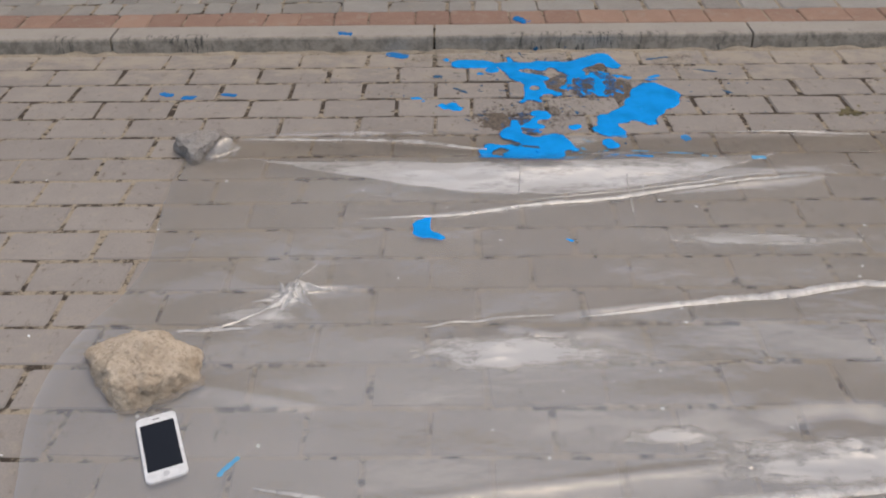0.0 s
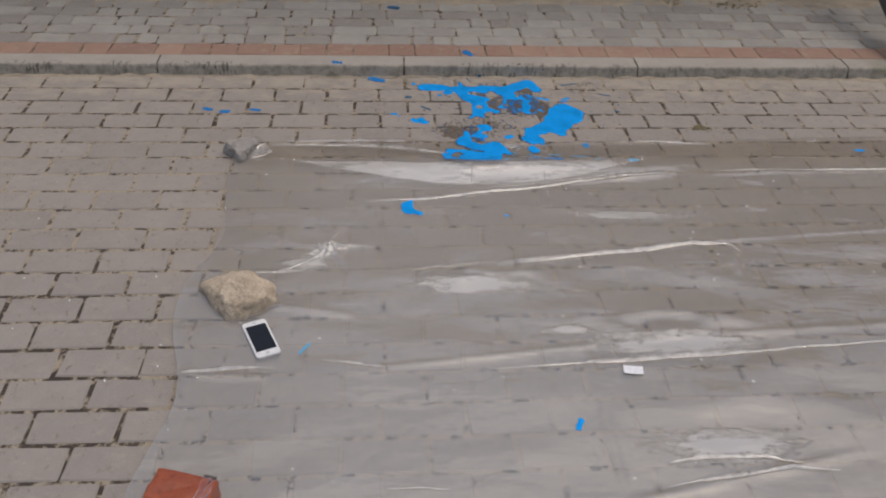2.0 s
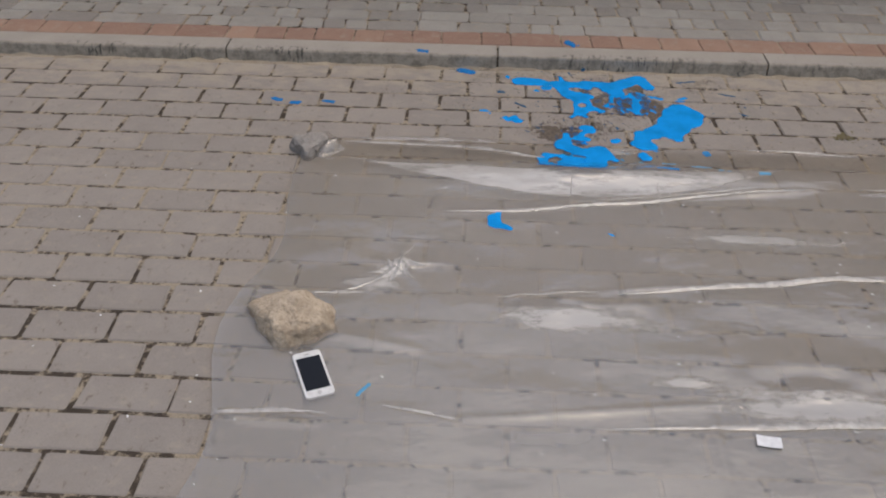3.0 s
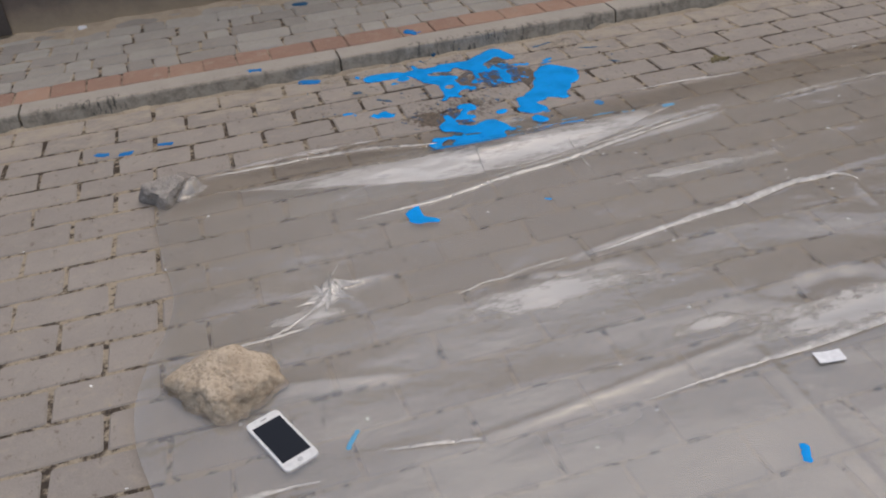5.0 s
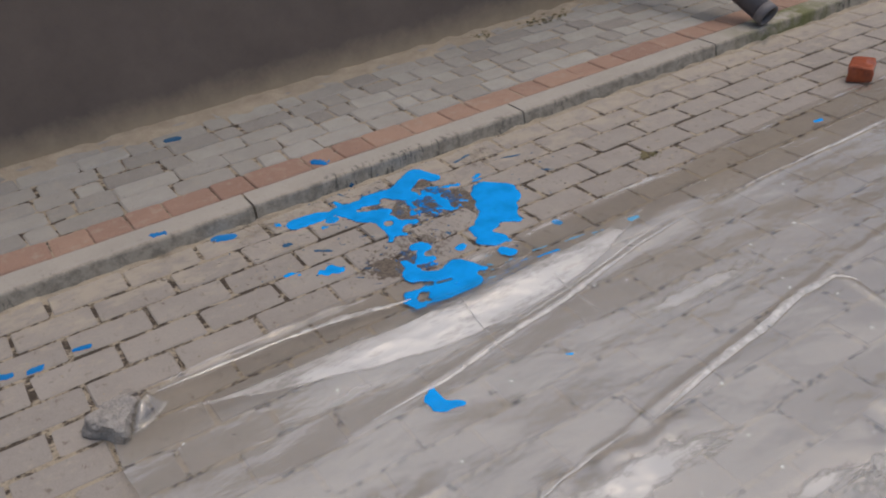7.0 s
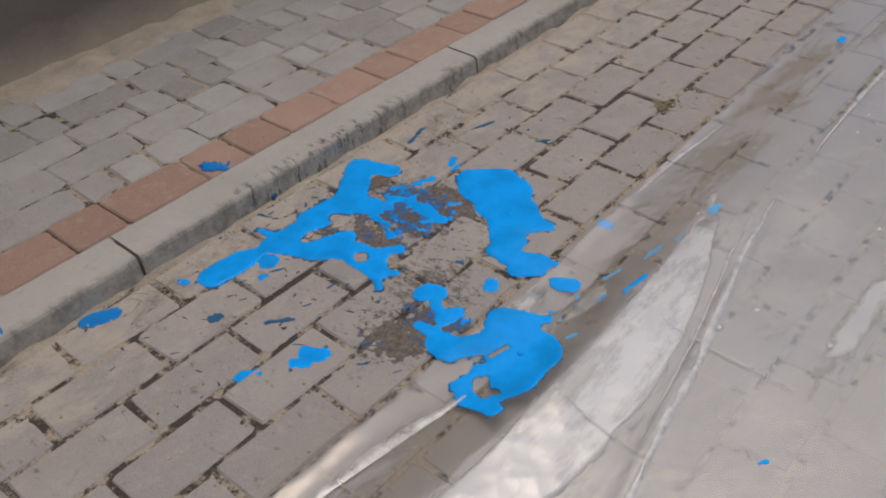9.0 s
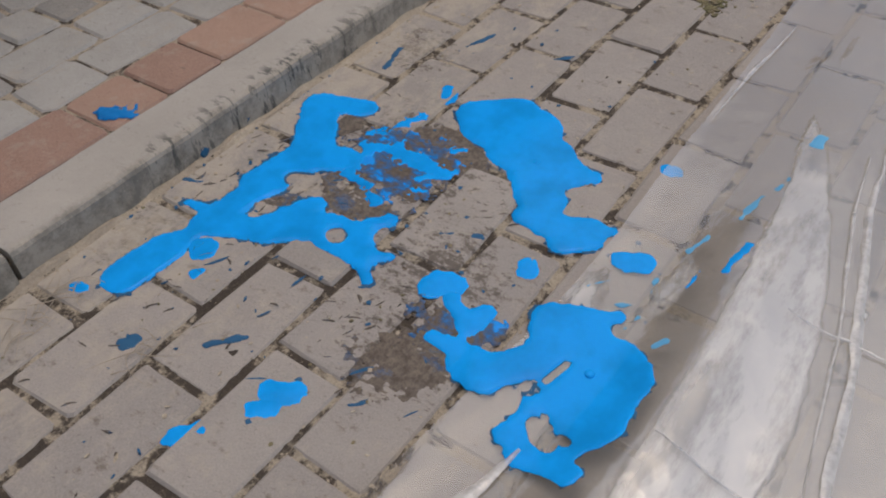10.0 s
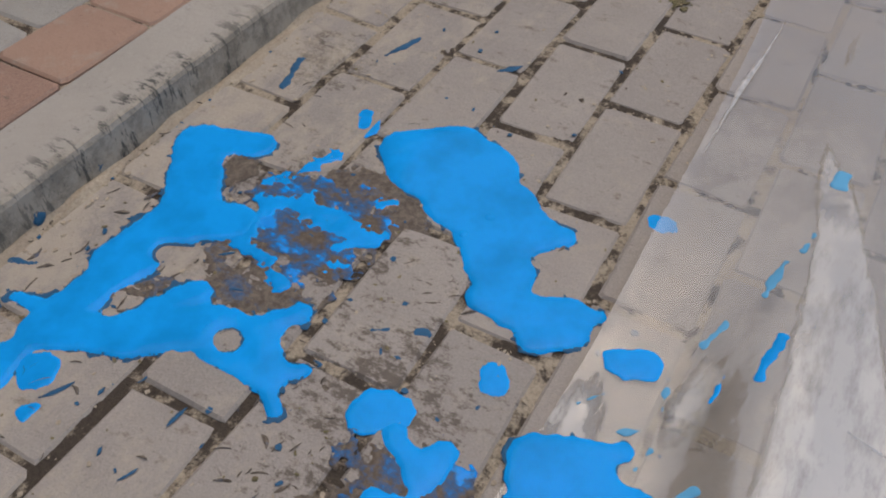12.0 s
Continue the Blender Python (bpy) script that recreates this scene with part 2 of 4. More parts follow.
def film_material(name="clear_plastic_film", milky=0.36, pleat=True, ior=1.85, creased=False):
    """Clear polythene: see-through, with a gloss that grows at grazing angles and a thin milky haze."""
    k = Nodes(name)
    t = k.tree
    t.nodes.remove(k.bsdf)

    def crumple(scale, stretch):
        at = k.add("ShaderNodeMapping", Vector=k.where(), Scale=stretch).outputs[0]
        wob = k.add("ShaderNodeTexNoise", Vector=at, Scale=scale * 0.6, Detail=3.0)
        moved = k.tree.nodes.new("ShaderNodeVectorMath")
        moved.operation = "MULTIPLY_ADD"
        k.put(moved.inputs[0], wob.outputs["Color"])
        moved.inputs[1].default_value = (1.1 / scale,) * 3
        k.put(moved.inputs[2], at)
        cell = k.add("ShaderNodeTexVoronoi", Vector=moved.outputs[0], Scale=scale)
        return cell.outputs["Distance"]

    big = k.noise(7.0, 4.0, 0.55, (0.7, 1.4, 1.0))
    fine = k.noise(55.0, 5.0, 0.7, (0.9, 1.2, 1.0))
    clear = k.add("ShaderNodeBsdfTransparent", Color=(0.985, 0.985, 0.985, 1.0)).outputs[0]
    milk = k.add("ShaderNodeBsdfDiffuse", Color=(0.55, 0.532, 0.51, 1.0)).outputs[0]
    cloud, rough = milky, 0.6
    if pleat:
        # a long creased pleat, with the sky it reflects painted in as white haze
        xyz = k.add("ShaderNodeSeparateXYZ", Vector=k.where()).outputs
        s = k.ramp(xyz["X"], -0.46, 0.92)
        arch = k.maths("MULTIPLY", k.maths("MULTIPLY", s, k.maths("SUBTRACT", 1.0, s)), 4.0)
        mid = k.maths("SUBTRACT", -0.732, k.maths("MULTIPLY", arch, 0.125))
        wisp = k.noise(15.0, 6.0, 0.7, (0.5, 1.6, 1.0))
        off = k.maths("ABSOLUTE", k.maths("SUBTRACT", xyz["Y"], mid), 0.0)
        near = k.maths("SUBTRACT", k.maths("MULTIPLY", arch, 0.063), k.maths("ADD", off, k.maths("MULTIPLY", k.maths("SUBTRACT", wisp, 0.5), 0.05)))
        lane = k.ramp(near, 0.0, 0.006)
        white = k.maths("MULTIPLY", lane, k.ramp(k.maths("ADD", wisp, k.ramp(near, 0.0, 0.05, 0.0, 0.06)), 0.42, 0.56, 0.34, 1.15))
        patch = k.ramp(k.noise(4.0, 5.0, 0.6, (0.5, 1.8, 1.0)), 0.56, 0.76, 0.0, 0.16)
        # milk thins towards the left edge, the right side and the back hem
        milk_spread = k.maths("MULTIPLY", k.ramp(xyz["X"], -0.68, -0.2, milky * 0.6, milky), k.maths("MULTIPLY", k.ramp(xyz["X"], 0.25, 1.2, 1.0, 0.6), k.ramp(xyz["Y"], -0.86, -0.72, 1.0, 0.32)))
        cloud = k.maths("ADD", k.maths("ADD", milk_spread, patch), k.maths("MULTIPLY", white, k.ramp(xyz["X"], 0.42, 0.9, 0.46, 0.25)))
        # white haze for scuffs and layered wrinkles, with reflected sky painted in
        heap = lane
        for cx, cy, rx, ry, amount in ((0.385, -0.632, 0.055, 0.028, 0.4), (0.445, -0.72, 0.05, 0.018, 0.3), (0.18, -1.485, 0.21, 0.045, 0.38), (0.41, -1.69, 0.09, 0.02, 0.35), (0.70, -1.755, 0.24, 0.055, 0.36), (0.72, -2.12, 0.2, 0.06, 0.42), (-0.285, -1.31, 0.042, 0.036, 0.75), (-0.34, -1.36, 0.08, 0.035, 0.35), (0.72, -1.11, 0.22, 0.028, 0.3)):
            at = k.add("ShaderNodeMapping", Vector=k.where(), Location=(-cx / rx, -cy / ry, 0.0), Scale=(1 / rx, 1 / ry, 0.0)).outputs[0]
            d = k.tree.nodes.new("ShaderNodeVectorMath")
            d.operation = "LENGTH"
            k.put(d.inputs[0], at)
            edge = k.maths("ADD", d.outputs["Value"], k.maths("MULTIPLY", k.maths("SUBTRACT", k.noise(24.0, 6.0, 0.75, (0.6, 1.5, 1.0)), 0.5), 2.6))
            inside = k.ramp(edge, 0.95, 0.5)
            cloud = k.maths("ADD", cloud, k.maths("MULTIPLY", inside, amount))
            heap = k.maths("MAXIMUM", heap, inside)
        rough = k.ramp(heap, 0.0, 1.0, 0.22, 1.0)
    if creased:
        cloud = k.ramp(k.noise(38.0, 5.0, 0.7), 0.35, 0.65, milky * 0.6, milky * 1.25)
    n = k.bump(big, 0.4, 0.012)
    n = k.bump(k.maths("MULTIPLY", crumple(11.0, (0.7, 1.3, 0.0)), rough), 0.33, 0.018, n)
    n = k.bump(k.maths("MULTIPLY", crumple(34.0, (0.8, 1.2, 0.0)), rough), 0.35, 0.006, n)
    n = k.bump(fine, 0.10, 0.0014, n)
    gloss = k.add("ShaderNodeBsdfGlossy", Color=(1.0, 1.0, 1.0, 1.0), Roughness=0.13, Normal=n).outputs[0]
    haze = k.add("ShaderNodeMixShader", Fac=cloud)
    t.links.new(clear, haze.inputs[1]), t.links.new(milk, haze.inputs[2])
    fres = k.add("ShaderNodeFresnel", IOR=ior, Normal=n).outputs[0]
    both = k.add("ShaderNodeMixShader", Fac=fres)
    t.links.new(haze.outputs[0], both.inputs[1]), t.links.new(gloss, both.inputs[2])
    t.links.new(both.outputs[0], k.out.inputs["Surface"])
    return k.mat


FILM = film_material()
FILM_CLEAR = film_material("clear_wrapping_film", 0.0, False, 1.32)
FILM_FOLD = film_material("folded_plastic_film", 0.62, False, 1.8, True)


def rock_material(name, a, b, c, scale):
    k = Nodes(name)
    at = k.add("ShaderNodeTexCoord").outputs["Object"]
    n1, n2 = k.noise(scale, 6.0, 0.7, at=at), k.noise(scale * 6, 5.0, 0.8, at=at)
    col = k.mix(k.ramp(n1, 0.38, 0.62), a, b)
    col = k.mix(k.ramp(n2, 0.5, 0.68, 0.0, 0.8), col, c)
    return k.done(col, 0.9, k.bump(n2, 0.8, 0.004, k.bump(n1, 0.4, 0.009)), 0.2)


ROCK = rock_material("sandstone", (0.60, 0.505, 0.39), (0.42, 0.335, 0.245), (0.24, 0.18, 0.125), 17.0)
CONCRETE = rock_material("broken_concrete", (0.42, 0.39, 0.36), (0.33, 0.305, 0.28), (0.11, 0.10, 0.096), 34.0)
BRICK = rock_material("red_brick", (0.36, 0.085, 0.034), (0.26, 0.06, 0.026), (0.17, 0.045, 0.024), 12.0)
EARTH = rock_material("earth", (0.14, 0.112, 0.086), (0.085, 0.068, 0.052), (0.20, 0.16, 0.115), 60.0)
BRICK.node_tree.nodes["Principled BSDF"].inputs["Coat Weight"].default_value = 0.7
BRICK.node_tree.nodes["Principled BSDF"].inputs["Coat Roughness"].default_value = 0.12
MOSS = rock_material("dry_moss", (0.17, 0.155, 0.075), (0.25, 0.20, 0.125), (0.11, 0.095, 0.06), 40.0)


def plain(name, colour, rough, metal=0.0, scale=80.0):
    k = Nodes(name)
    col = k.mix(k.ramp(k.noise(scale, 4.0), 0.35, 0.7), colour, tuple(c * 0.82 for c in colour))
    k.bsdf.inputs["Metallic"].default_value = metal
    return k.done(col, rough, None, 0.5)


WHITE = plain("white_plastic", (0.78, 0.78, 0.77), 0.3)
SCREEN = plain("black_glass", (0.006, 0.006, 0.007), 0.06)
SILVER = plain("grey_button", (0.55, 0.55, 0.55), 0.35)
CARD = plain("white_card", (0.85, 0.86, 0.88), 0.5)
PIPE = plain("dark_pipe", (0.085, 0.075, 0.082), 0.32)
PIPE_END = plain("pipe_lining", (0.17, 0.16, 0.165), 0.6)
DARK = plain("dark_metal", (0.085, 0.07, 0.063), 0.6)


# ---- mesh helpers ----
def part(name, mesh, material, parent=None, label=""):
    """Links a bmesh or a mesh as one object, under its thing where one is given."""
    if isinstance(mesh, bmesh.types.BMesh):
        data = bpy.data.meshes.new(name)
        mesh.to_mesh(data)
        mesh.free()
    else:
        data = mesh
    if not data.materials:
        data.materials.append(material)
    ob = new(name, data)
    ob.parent = parent
    if label:
        ob["label"] = label
    return ob


def thing(name, place, label, category, group="", kind="", turn=0.0):
    ob = new(name)
    ob.matrix_world = pose(*place, 0, 0, turn)
    return tagged(ob, label, category, group, kind)


def from_lists(name, verts, faces, smooth=False):
    me = bpy.data.meshes.new(name)
    me.from_pydata(verts, [], faces)
    me.update()
    if smooth:
        me.shade_smooth()
    return me


def block(length, width, depth, rng, round_=0.008, bevel=0.005, jitter=0.0025):
    """A worn paving block with eight-cornered outline, its top at z = 0; lists of verts and faces."""
    hx, hy = length / 2, width / 2
    ring = [(hx - round_, -hy), (hx, -hy + round_), (hx, hy - round_), (hx - round_, hy),
            (-hx + round_, hy), (-hx, hy - round_), (-hx, -hy + round_), (-hx + round_, -hy)]
    ring = [(x + rng.uniform(-jitter, jitter), y + rng.uniform(-jitter, jitter)) for x, y in ring]
    fx, fy = (hx - bevel) / hx, (hy - bevel) / hy
    v = [(x * fx, y * fy, rng.uniform(-0.0006, 0.0006)) for x, y in ring]
    v += [(x, y, -bevel * 0.9) for x, y in ring] + [(x, y, -depth) for x, y in ring]
    f = [tuple(range(8))]
    for a in (0, 8):
        f += [(a + i, a + 8 + i, a + 8 + (i + 1) % 8, a + (i + 1) % 8) for i in range(8)]
    return v, f


def ray_box(bm, size, place=(0, 0, 0), bevel=0.0, segments=2):
    got = bmesh.ops.create_cube(bm, size=1.0, matrix=Matrix.Translation(place) @ Matrix.Diagonal((*size, 1)))
    if bevel:
        edges = list({e for v in got["verts"] for e in v.link_edges})
        bmesh.ops.bevel(bm, geom=edges, offset=bevel, segments=segments, profile=0.6, affect="EDGES")
    return bm


def height_sheet(name, x0, x1, y0, y1, step, fn):
    nx, ny = int((x1 - x0) / step) + 1, int((y1 - y0) / step) + 1
    xs, ys = np.linspace(x0, x1, nx), np.linspace(y0, y1, ny)
    v = [(x, y, fn(x, y)) for y in ys for x in xs]
    f = [(j * nx + i, j * nx + i + 1, (j + 1) * nx + i + 1, (j + 1) * nx + i) for j in range(ny - 1) for i in range(nx - 1)]
    return from_lists(name, v, f, True)


# ---- ground, road bed, wall ----
ground = part("ground", from_lists("ground", [(-400, -400, -0.03), (400, -400, -0.03), (400, 400, -0.03), (-400, 400, -0.03)], [(0, 1, 2, 3)]), SAND)
tagged(ground, "bare grey-brown earth stretching away under the paving", "ground", kind="structure")

road = part("road", height_sheet("road", -8.0, 10.0, -8.0, 0.03, 0.1, lambda x, y: -0.0030 + 0.0012 * noise.noise((x * 6, y * 6, 0))), JOINT)
tagged(road, "road of worn grey-brown concrete pavers with sandy joints", "road", kind="structure")

def packed(x, y):
    a = noise.noise((x * 23, y * 23, 1.0))
    return -0.0032 + 0.0022 * a + 0.0016 * noise.noise((x * 75, y * 75, 2.0)) + 0.0012 * noise.noise((x * 180, y * 180, 3.0))


tagged(part("joint_filling", height_sheet("joint_filling", -0.45, 1.35, -0.95, -0.0, 0.005, packed), JOINT), "dark earth and pale sand packed into the paver joints", "sand", kind="stuff")

pavement = part("pavement", height_sheet("pavement", -8.0, 10.0, 0.07, 0.86, 0.1, lambda x, y: 0.0466 + 0.001 * noise.noise((x * 7, y * 7, 3))), JOINT)
tagged(pavement, "raised footpath of mixed grey cobbles edged with red blocks", "pavement", kind="structure")

WALL_Y = 0.84
wall = part("wall_north", ray_box(bmesh.new(), (18.0, 0.25, 1.9), (1.0, WALL_Y + 0.125, 0.93)), WALL)
tagged(wall, "dark brown painted wall with pale dust along its foot", "wall", kind="structure")
bm = ray_box(bmesh.new(), (0.055, 0.016, 1.8), (-1.165, WALL_Y - 0.005, 0.96), 0.006)
tagged(part("trim", bm, DARK), "narrow dark upright strip on the wall", "trim", kind="structure")


# ---- sheet of film ----
FOLDS = [  # x from, y from, x to, y to, height, half width
    (-0.20, -1.035, 0.95, -0.845, 0.010, 0.018),
    (0.22, -1.375, 1.08, -1.245, 0.011, 0.020),
    (1.05, -1.25, 2.30, -1.15, 0.010, 0.026),
    (-0.15, -1.835, 0.75, -1.72, 0.009, 0.018),
    (0.70, -1.73, 2.30, -1.62, 0.010, 0.026),
    (0.42, -2.29, 1.10, -2.14, 0.012, 0.026),
    (1.05, -0.86, 2.20, -0.80, 0.010, 0.024),
    (0.45, -1.74, 0.44, -2.30, 0.009, 0.018),
    (1.02, -1.28, 0.99, -1.45, 0.010, 0.016),
    (-0.44, -1.56, -0.18, -1.62, 0.012, 0.030),
    (-0.64, -1.83, -0.40, -1.86, 0.010, 0.022),
]


def seg_dist(x, y, ax, ay, bx, by):
    dx, dy = bx - ax, by - ay
    t = max(0.0, min(1.0, ((x - ax) * dx + (y - ay) * dy) / (dx * dx + dy * dy + 1e-12)))
    return math.hypot(x - ax - t * dx, y - ay - t * dy), t


def hump(x, c, s):
    return math.exp(-((x - c) / s) ** 2)


LUMP = (-0.598, -0.665, math.radians(-53))  # x, y and turn of the concrete lump


def film_height(x, y):
    low = noise.noise((x * 1.7, y * 3.0, 4.0)) * 0.5 + 0.5
    z = 0.006 + 0.017 * low + 0.005 * noise.noise((x * 5, y * 9, 9.0))
    for ax, ay, bx, by, h, w in FOLDS:
        if min(ax, bx) - 0.1 < x < max(ax, bx) + 0.1 and min(ay, by) - 0.1 < y < max(ay, by) + 0.1:
            d, t = seg_dist(x, y, ax, ay, bx, by)
            ends = min(1.0, 6 * t + 0.15, 6 * (1 - t) + 0.15)
            z += 0.55 * h * ends * max(0.0, 1 - d / w) ** 1.3 * (0.85 + 0.4 * noise.noise((x * 7, y * 7, 1.0)))
    # long swell behind the first fold
    z += 0.027 * hump(y, -0.800 + 0.02 * x, 0.075) * hump(x, 0.35, 0.62)
    z += 0.022 * hump(y, -1.43, 0.05) * hump(x, 0.17, 0.15) * (0.6 + 0.9 * noise.noise((x * 14, y * 18, 7.0)))
    z += 0.022 * hump(y, -1.66, 0.09) * hump(x, 0.72, 0.25) * (0.6 + 0.6 * noise.noise((x * 12, y * 16, 8.0)))
    z += 0.018 * hump(y, -1.98, 0.13) * hump(x, 0.80, 0.42) * (0.7 + 0.6 * noise.noise((x * 6, y * 9, 2.0)))
    # crumple star
    r = math.hypot(x + 0.265, y + 1.29)
    a = math.atan2(y + 1.29, x + 0.265)
    z += 0.012 * math.exp(-r / 0.025) + 0.022 * math.exp(-r / 0.055) * max(0.0, abs(math.sin(2.5 * a + 0.9)) - 0.78) / 0.22
    # drawn up over the lump of concrete at its corner
    dx, dy = x - LUMP[0], y - LUMP[1]
    u, w = dx * math.cos(LUMP[2]) + dy * math.sin(LUMP[2]), dy * math.cos(LUMP[2]) - dx * math.sin(LUMP[2])
    gap = max(0.0, math.hypot(max(0.0, abs(u) - 0.046), max(0.0, abs(w) - 0.052)))
    rise = max(0.0, 1 - gap / 0.05)
    side = max(0.0, min(1.0, (x - LUMP[0] + 0.01) / 0.06))
    z = max(z, (0.046 + 0.005 * noise.noise((x * 40, y * 40, 3.0))) * side * rise * rise * (3 - 2 * rise))
    # curled back hem, and flat under the weights
    z += 0.005 * hump(y, -0.605 - 0.02 * math.sin(3 * x), 0.022) * hump(x, -0.15, 0.4)
    z += 0.004 * hump(y, -0.597 - 0.035 * hump(x, 0.35, 0.35) + 0.01 * math.sin(4 * x + 1), 0.012) * (0.6 + noise.noise((x * 13, 0.0, 5.0)))
    # flattened by the wet paint
    flat = math.exp(-(((x - 0.29) / 0.26) ** 2 + ((y + 0.64) / 0.12) ** 2) ** 2)
    z = z * (1 - flat) + 0.004 * flat
    return z


def film_sheet():
    step, x0, x1, y0, y1 = 0.0075, -0.66, 2.45, -2.95, -0.588
    nx, ny = int((x1 - x0) / step) + 1, int((y1 - y0) / step) + 1
    v, f = [], []
    for j in range(ny):
        for i in range(nx):
            s, t = i / (nx - 1), j / (ny - 1)
            x, y = x0 + s * (x1 - x0), y0 + t * (y1 - y0)
            # uneven hem
            x += 0.03 * (1 - s) ** 6 * math.sin(9 * y) + 0.06 * (1 - s) ** 8 * max(0.0, 1 - abs(y + 0.9) / 0.5)
            y += t ** 10 * (0.02 * math.sin(4 * x + 1) - 0.035 * hump(x, 0.35, 0.35))
            v.append((x, y, film_height(x, y)))
    f = [(j * nx + i, j * nx + i + 1, (j + 1) * nx + i + 1, (j + 1) * nx + i) for j in range(ny - 1) for i in range(nx - 1)]
    return from_lists("plastic_sheet", v, f, True)


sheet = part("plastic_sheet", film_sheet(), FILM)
sheet.visible_shadow = False
tagged(sheet, "clear crumpled polythene sheet spread over the road pavers", "plastic sheet")


def pleat(line, seed):
    """A flattened fold of the film along a line of (x, y, width): sharp on one side, ragged on the other."""
    rows, v, f = [], [], []
    for (ax, ay, aw), (bx, by, bw) in zip(line, line[1:]):
        n = max(4, int(math.hypot(bx - ax, by - ay) / 0.008))
        rows += [(ax + (bx - ax) * k / n, ay + (by - ay) * k / n, aw + (bw - aw) * k / n, (bx - ax, by - ay)) for k in range(n)]
    for x, y, w, (dx, dy) in rows:
        size = math.hypot(dx, dy)
        nx, ny = -dy / size, dx / size
        w *= 0.8 + 0.3 * noise.noise((x * 18, y * 25, seed)) + 0.15 * noise.noise((x * 60, y * 60, seed + 3))
        y += 0.004 * noise.noise((x * 9, 0.0, seed + 6))
        for q in range(4):
            t = q / 3
            px, py = x + nx * w * t, y + ny * w * t
            v.append((px, py, film_height(px, py) + 0.0015 + 0.0045 * math.sin(3.14 * (0.15 + 0.7 * t)) + 0.0025 * noise.noise((px * 70, py * 70, seed))))
    f = [(4 * i + q, 4 * i + q + 4, 4 * i + q + 5, 4 * i + q + 1) for i in range(len(rows) - 1) for q in range(3)]
    ob = part("pleat", from_lists("pleat", v, f, True), FILM_FOLD, sheet, "whitish flattened fold of doubled plastic")
    ob.visible_shadow = False


pleat([(-0.16, -1.035, 0.002), (0.037, -1.018, 0.014), (0.2, -0.985, 0.013), (0.45, -0.946, 0.015), (0.7, -0.887, 0.013), (0.93, -0.852, 0.003)], 1)
pleat([(0.22, -0.955, 0.002), (0.46, -0.918, 0.007), (0.70, -0.866, 0.006), (0.84, -0.843, 0.002)], 15)
pleat([(0.474, -0.85, 0.002), (0.470, -0.89, 0.004), (0.468, -0.935, 0.006), (0.462, -1.02, 0.004), (0.458, -1.10, 0.002)], 16)
pleat([(0.22, -0.80, 0.002), (0.212, -0.86, 0.004), (0.206, -0.93, 0.003), (0.20, -1.0, 0.002)], 17)
pleat([(0.80, -0.622, 0.002), (0.90, -0.625, 0.006), (0.96, -0.628, 0.013), (1.02, -0.630, 0.006), (1.16, -0.632, 0.001)], 18)
pleat([(0.29, -1.39, 0.002), (0.5, -1.352, 0.018), (0.70, -1.325, 0.026), (0.87, -1.292, 0.03), (1.0, -1.285, 0.012), (1.02, -1.30, 0.004)], 2)
pleat([(1.0, -1.285, 0.012), (1.03, -1.335, 0.008)], 3)
pleat([(-0.02, -1.415, 0.003), (0.129, -1.392, 0.014), (0.25, -1.382, 0.002)], 4)
pleat([(1.1, -0.85, 0.002), (1.41, -0.84, 0.016), (1.75, -0.84, 0.012), (2.1, -0.82, 0.002)], 5)
pleat([(0.2, -1.845, 0.002), (0.38, -1.838, 0.012), (0.55, -1.83, 0.022), (0.75, -1.815, 0.026), (0.95, -1.795, 0.012), (1.5, -1.75, 0.006), (2.0, -1.70, 0.002)], 6)
pleat([(-0.63, -1.835, 0.016), (-0.53, -1.832, 0.022), (-0.43, -1.825, 0.010), (-0.38, -1.83, 0.002)], 7)
pleat([(-0.27, -1.80, 0.002), (-0.2, -1.818, 0.016), (-0.10, -1.84, 0.004)], 8)
pleat([(0.54, -2.245, 0.003), (0.70, -2.225, 0.016), (0.86, -2.20, 0.012), (0.98, -2.21, 0.003)], 9)
pleat([(0.56, -2.18, 0.006), (0.66, -2.165, 0.022), (0.80, -2.165, 0.016), (0.90, -2.19, 0.002)], 10)
pleat([(-0.50, -0.638, 0.004), (-0.33, -0.64, 0.014), (-0.18, -0.648, 0.010), (-0.06, -0.665, 0.026), (0.08, -0.685, 0.020), (0.15, -0.688, 0.004)], 11)
pleat([(-0.48, -1.42, 0.012), (-0.42, -1.418, 0.018), (-0.33, -1.41, 0.003)], 12)
pleat([(-0.285, -1.312, 0.014), (-0.335, -1.355, 0.015), (-0.385, -1.392, 0.011), (-0.44, -1.42, 0.002)], 14)
pleat([(-0.10, -2.23, 0.002), (-0.02, -2.23, 0.008), (0.05, -2.24, 0.002)], 13)
for n, (x, y, w) in enumerate(((-0.235, -1.19, 0.007), (-0.19, -1.285, 0.009), (-0.225, -1.355, 0.008), (-0.315, -1.245, 0.006), (-0.365, -1.325, 0.009), (-0.262, -1.215, 0.008), (-0.30, -1.375, 0.008))):
    pleat([(-0.285, -1.303, 0.018), (0.6 * x - 0.114, 0.6 * y - 0.521, w), (x, y, 0.0015)], 20 + n)


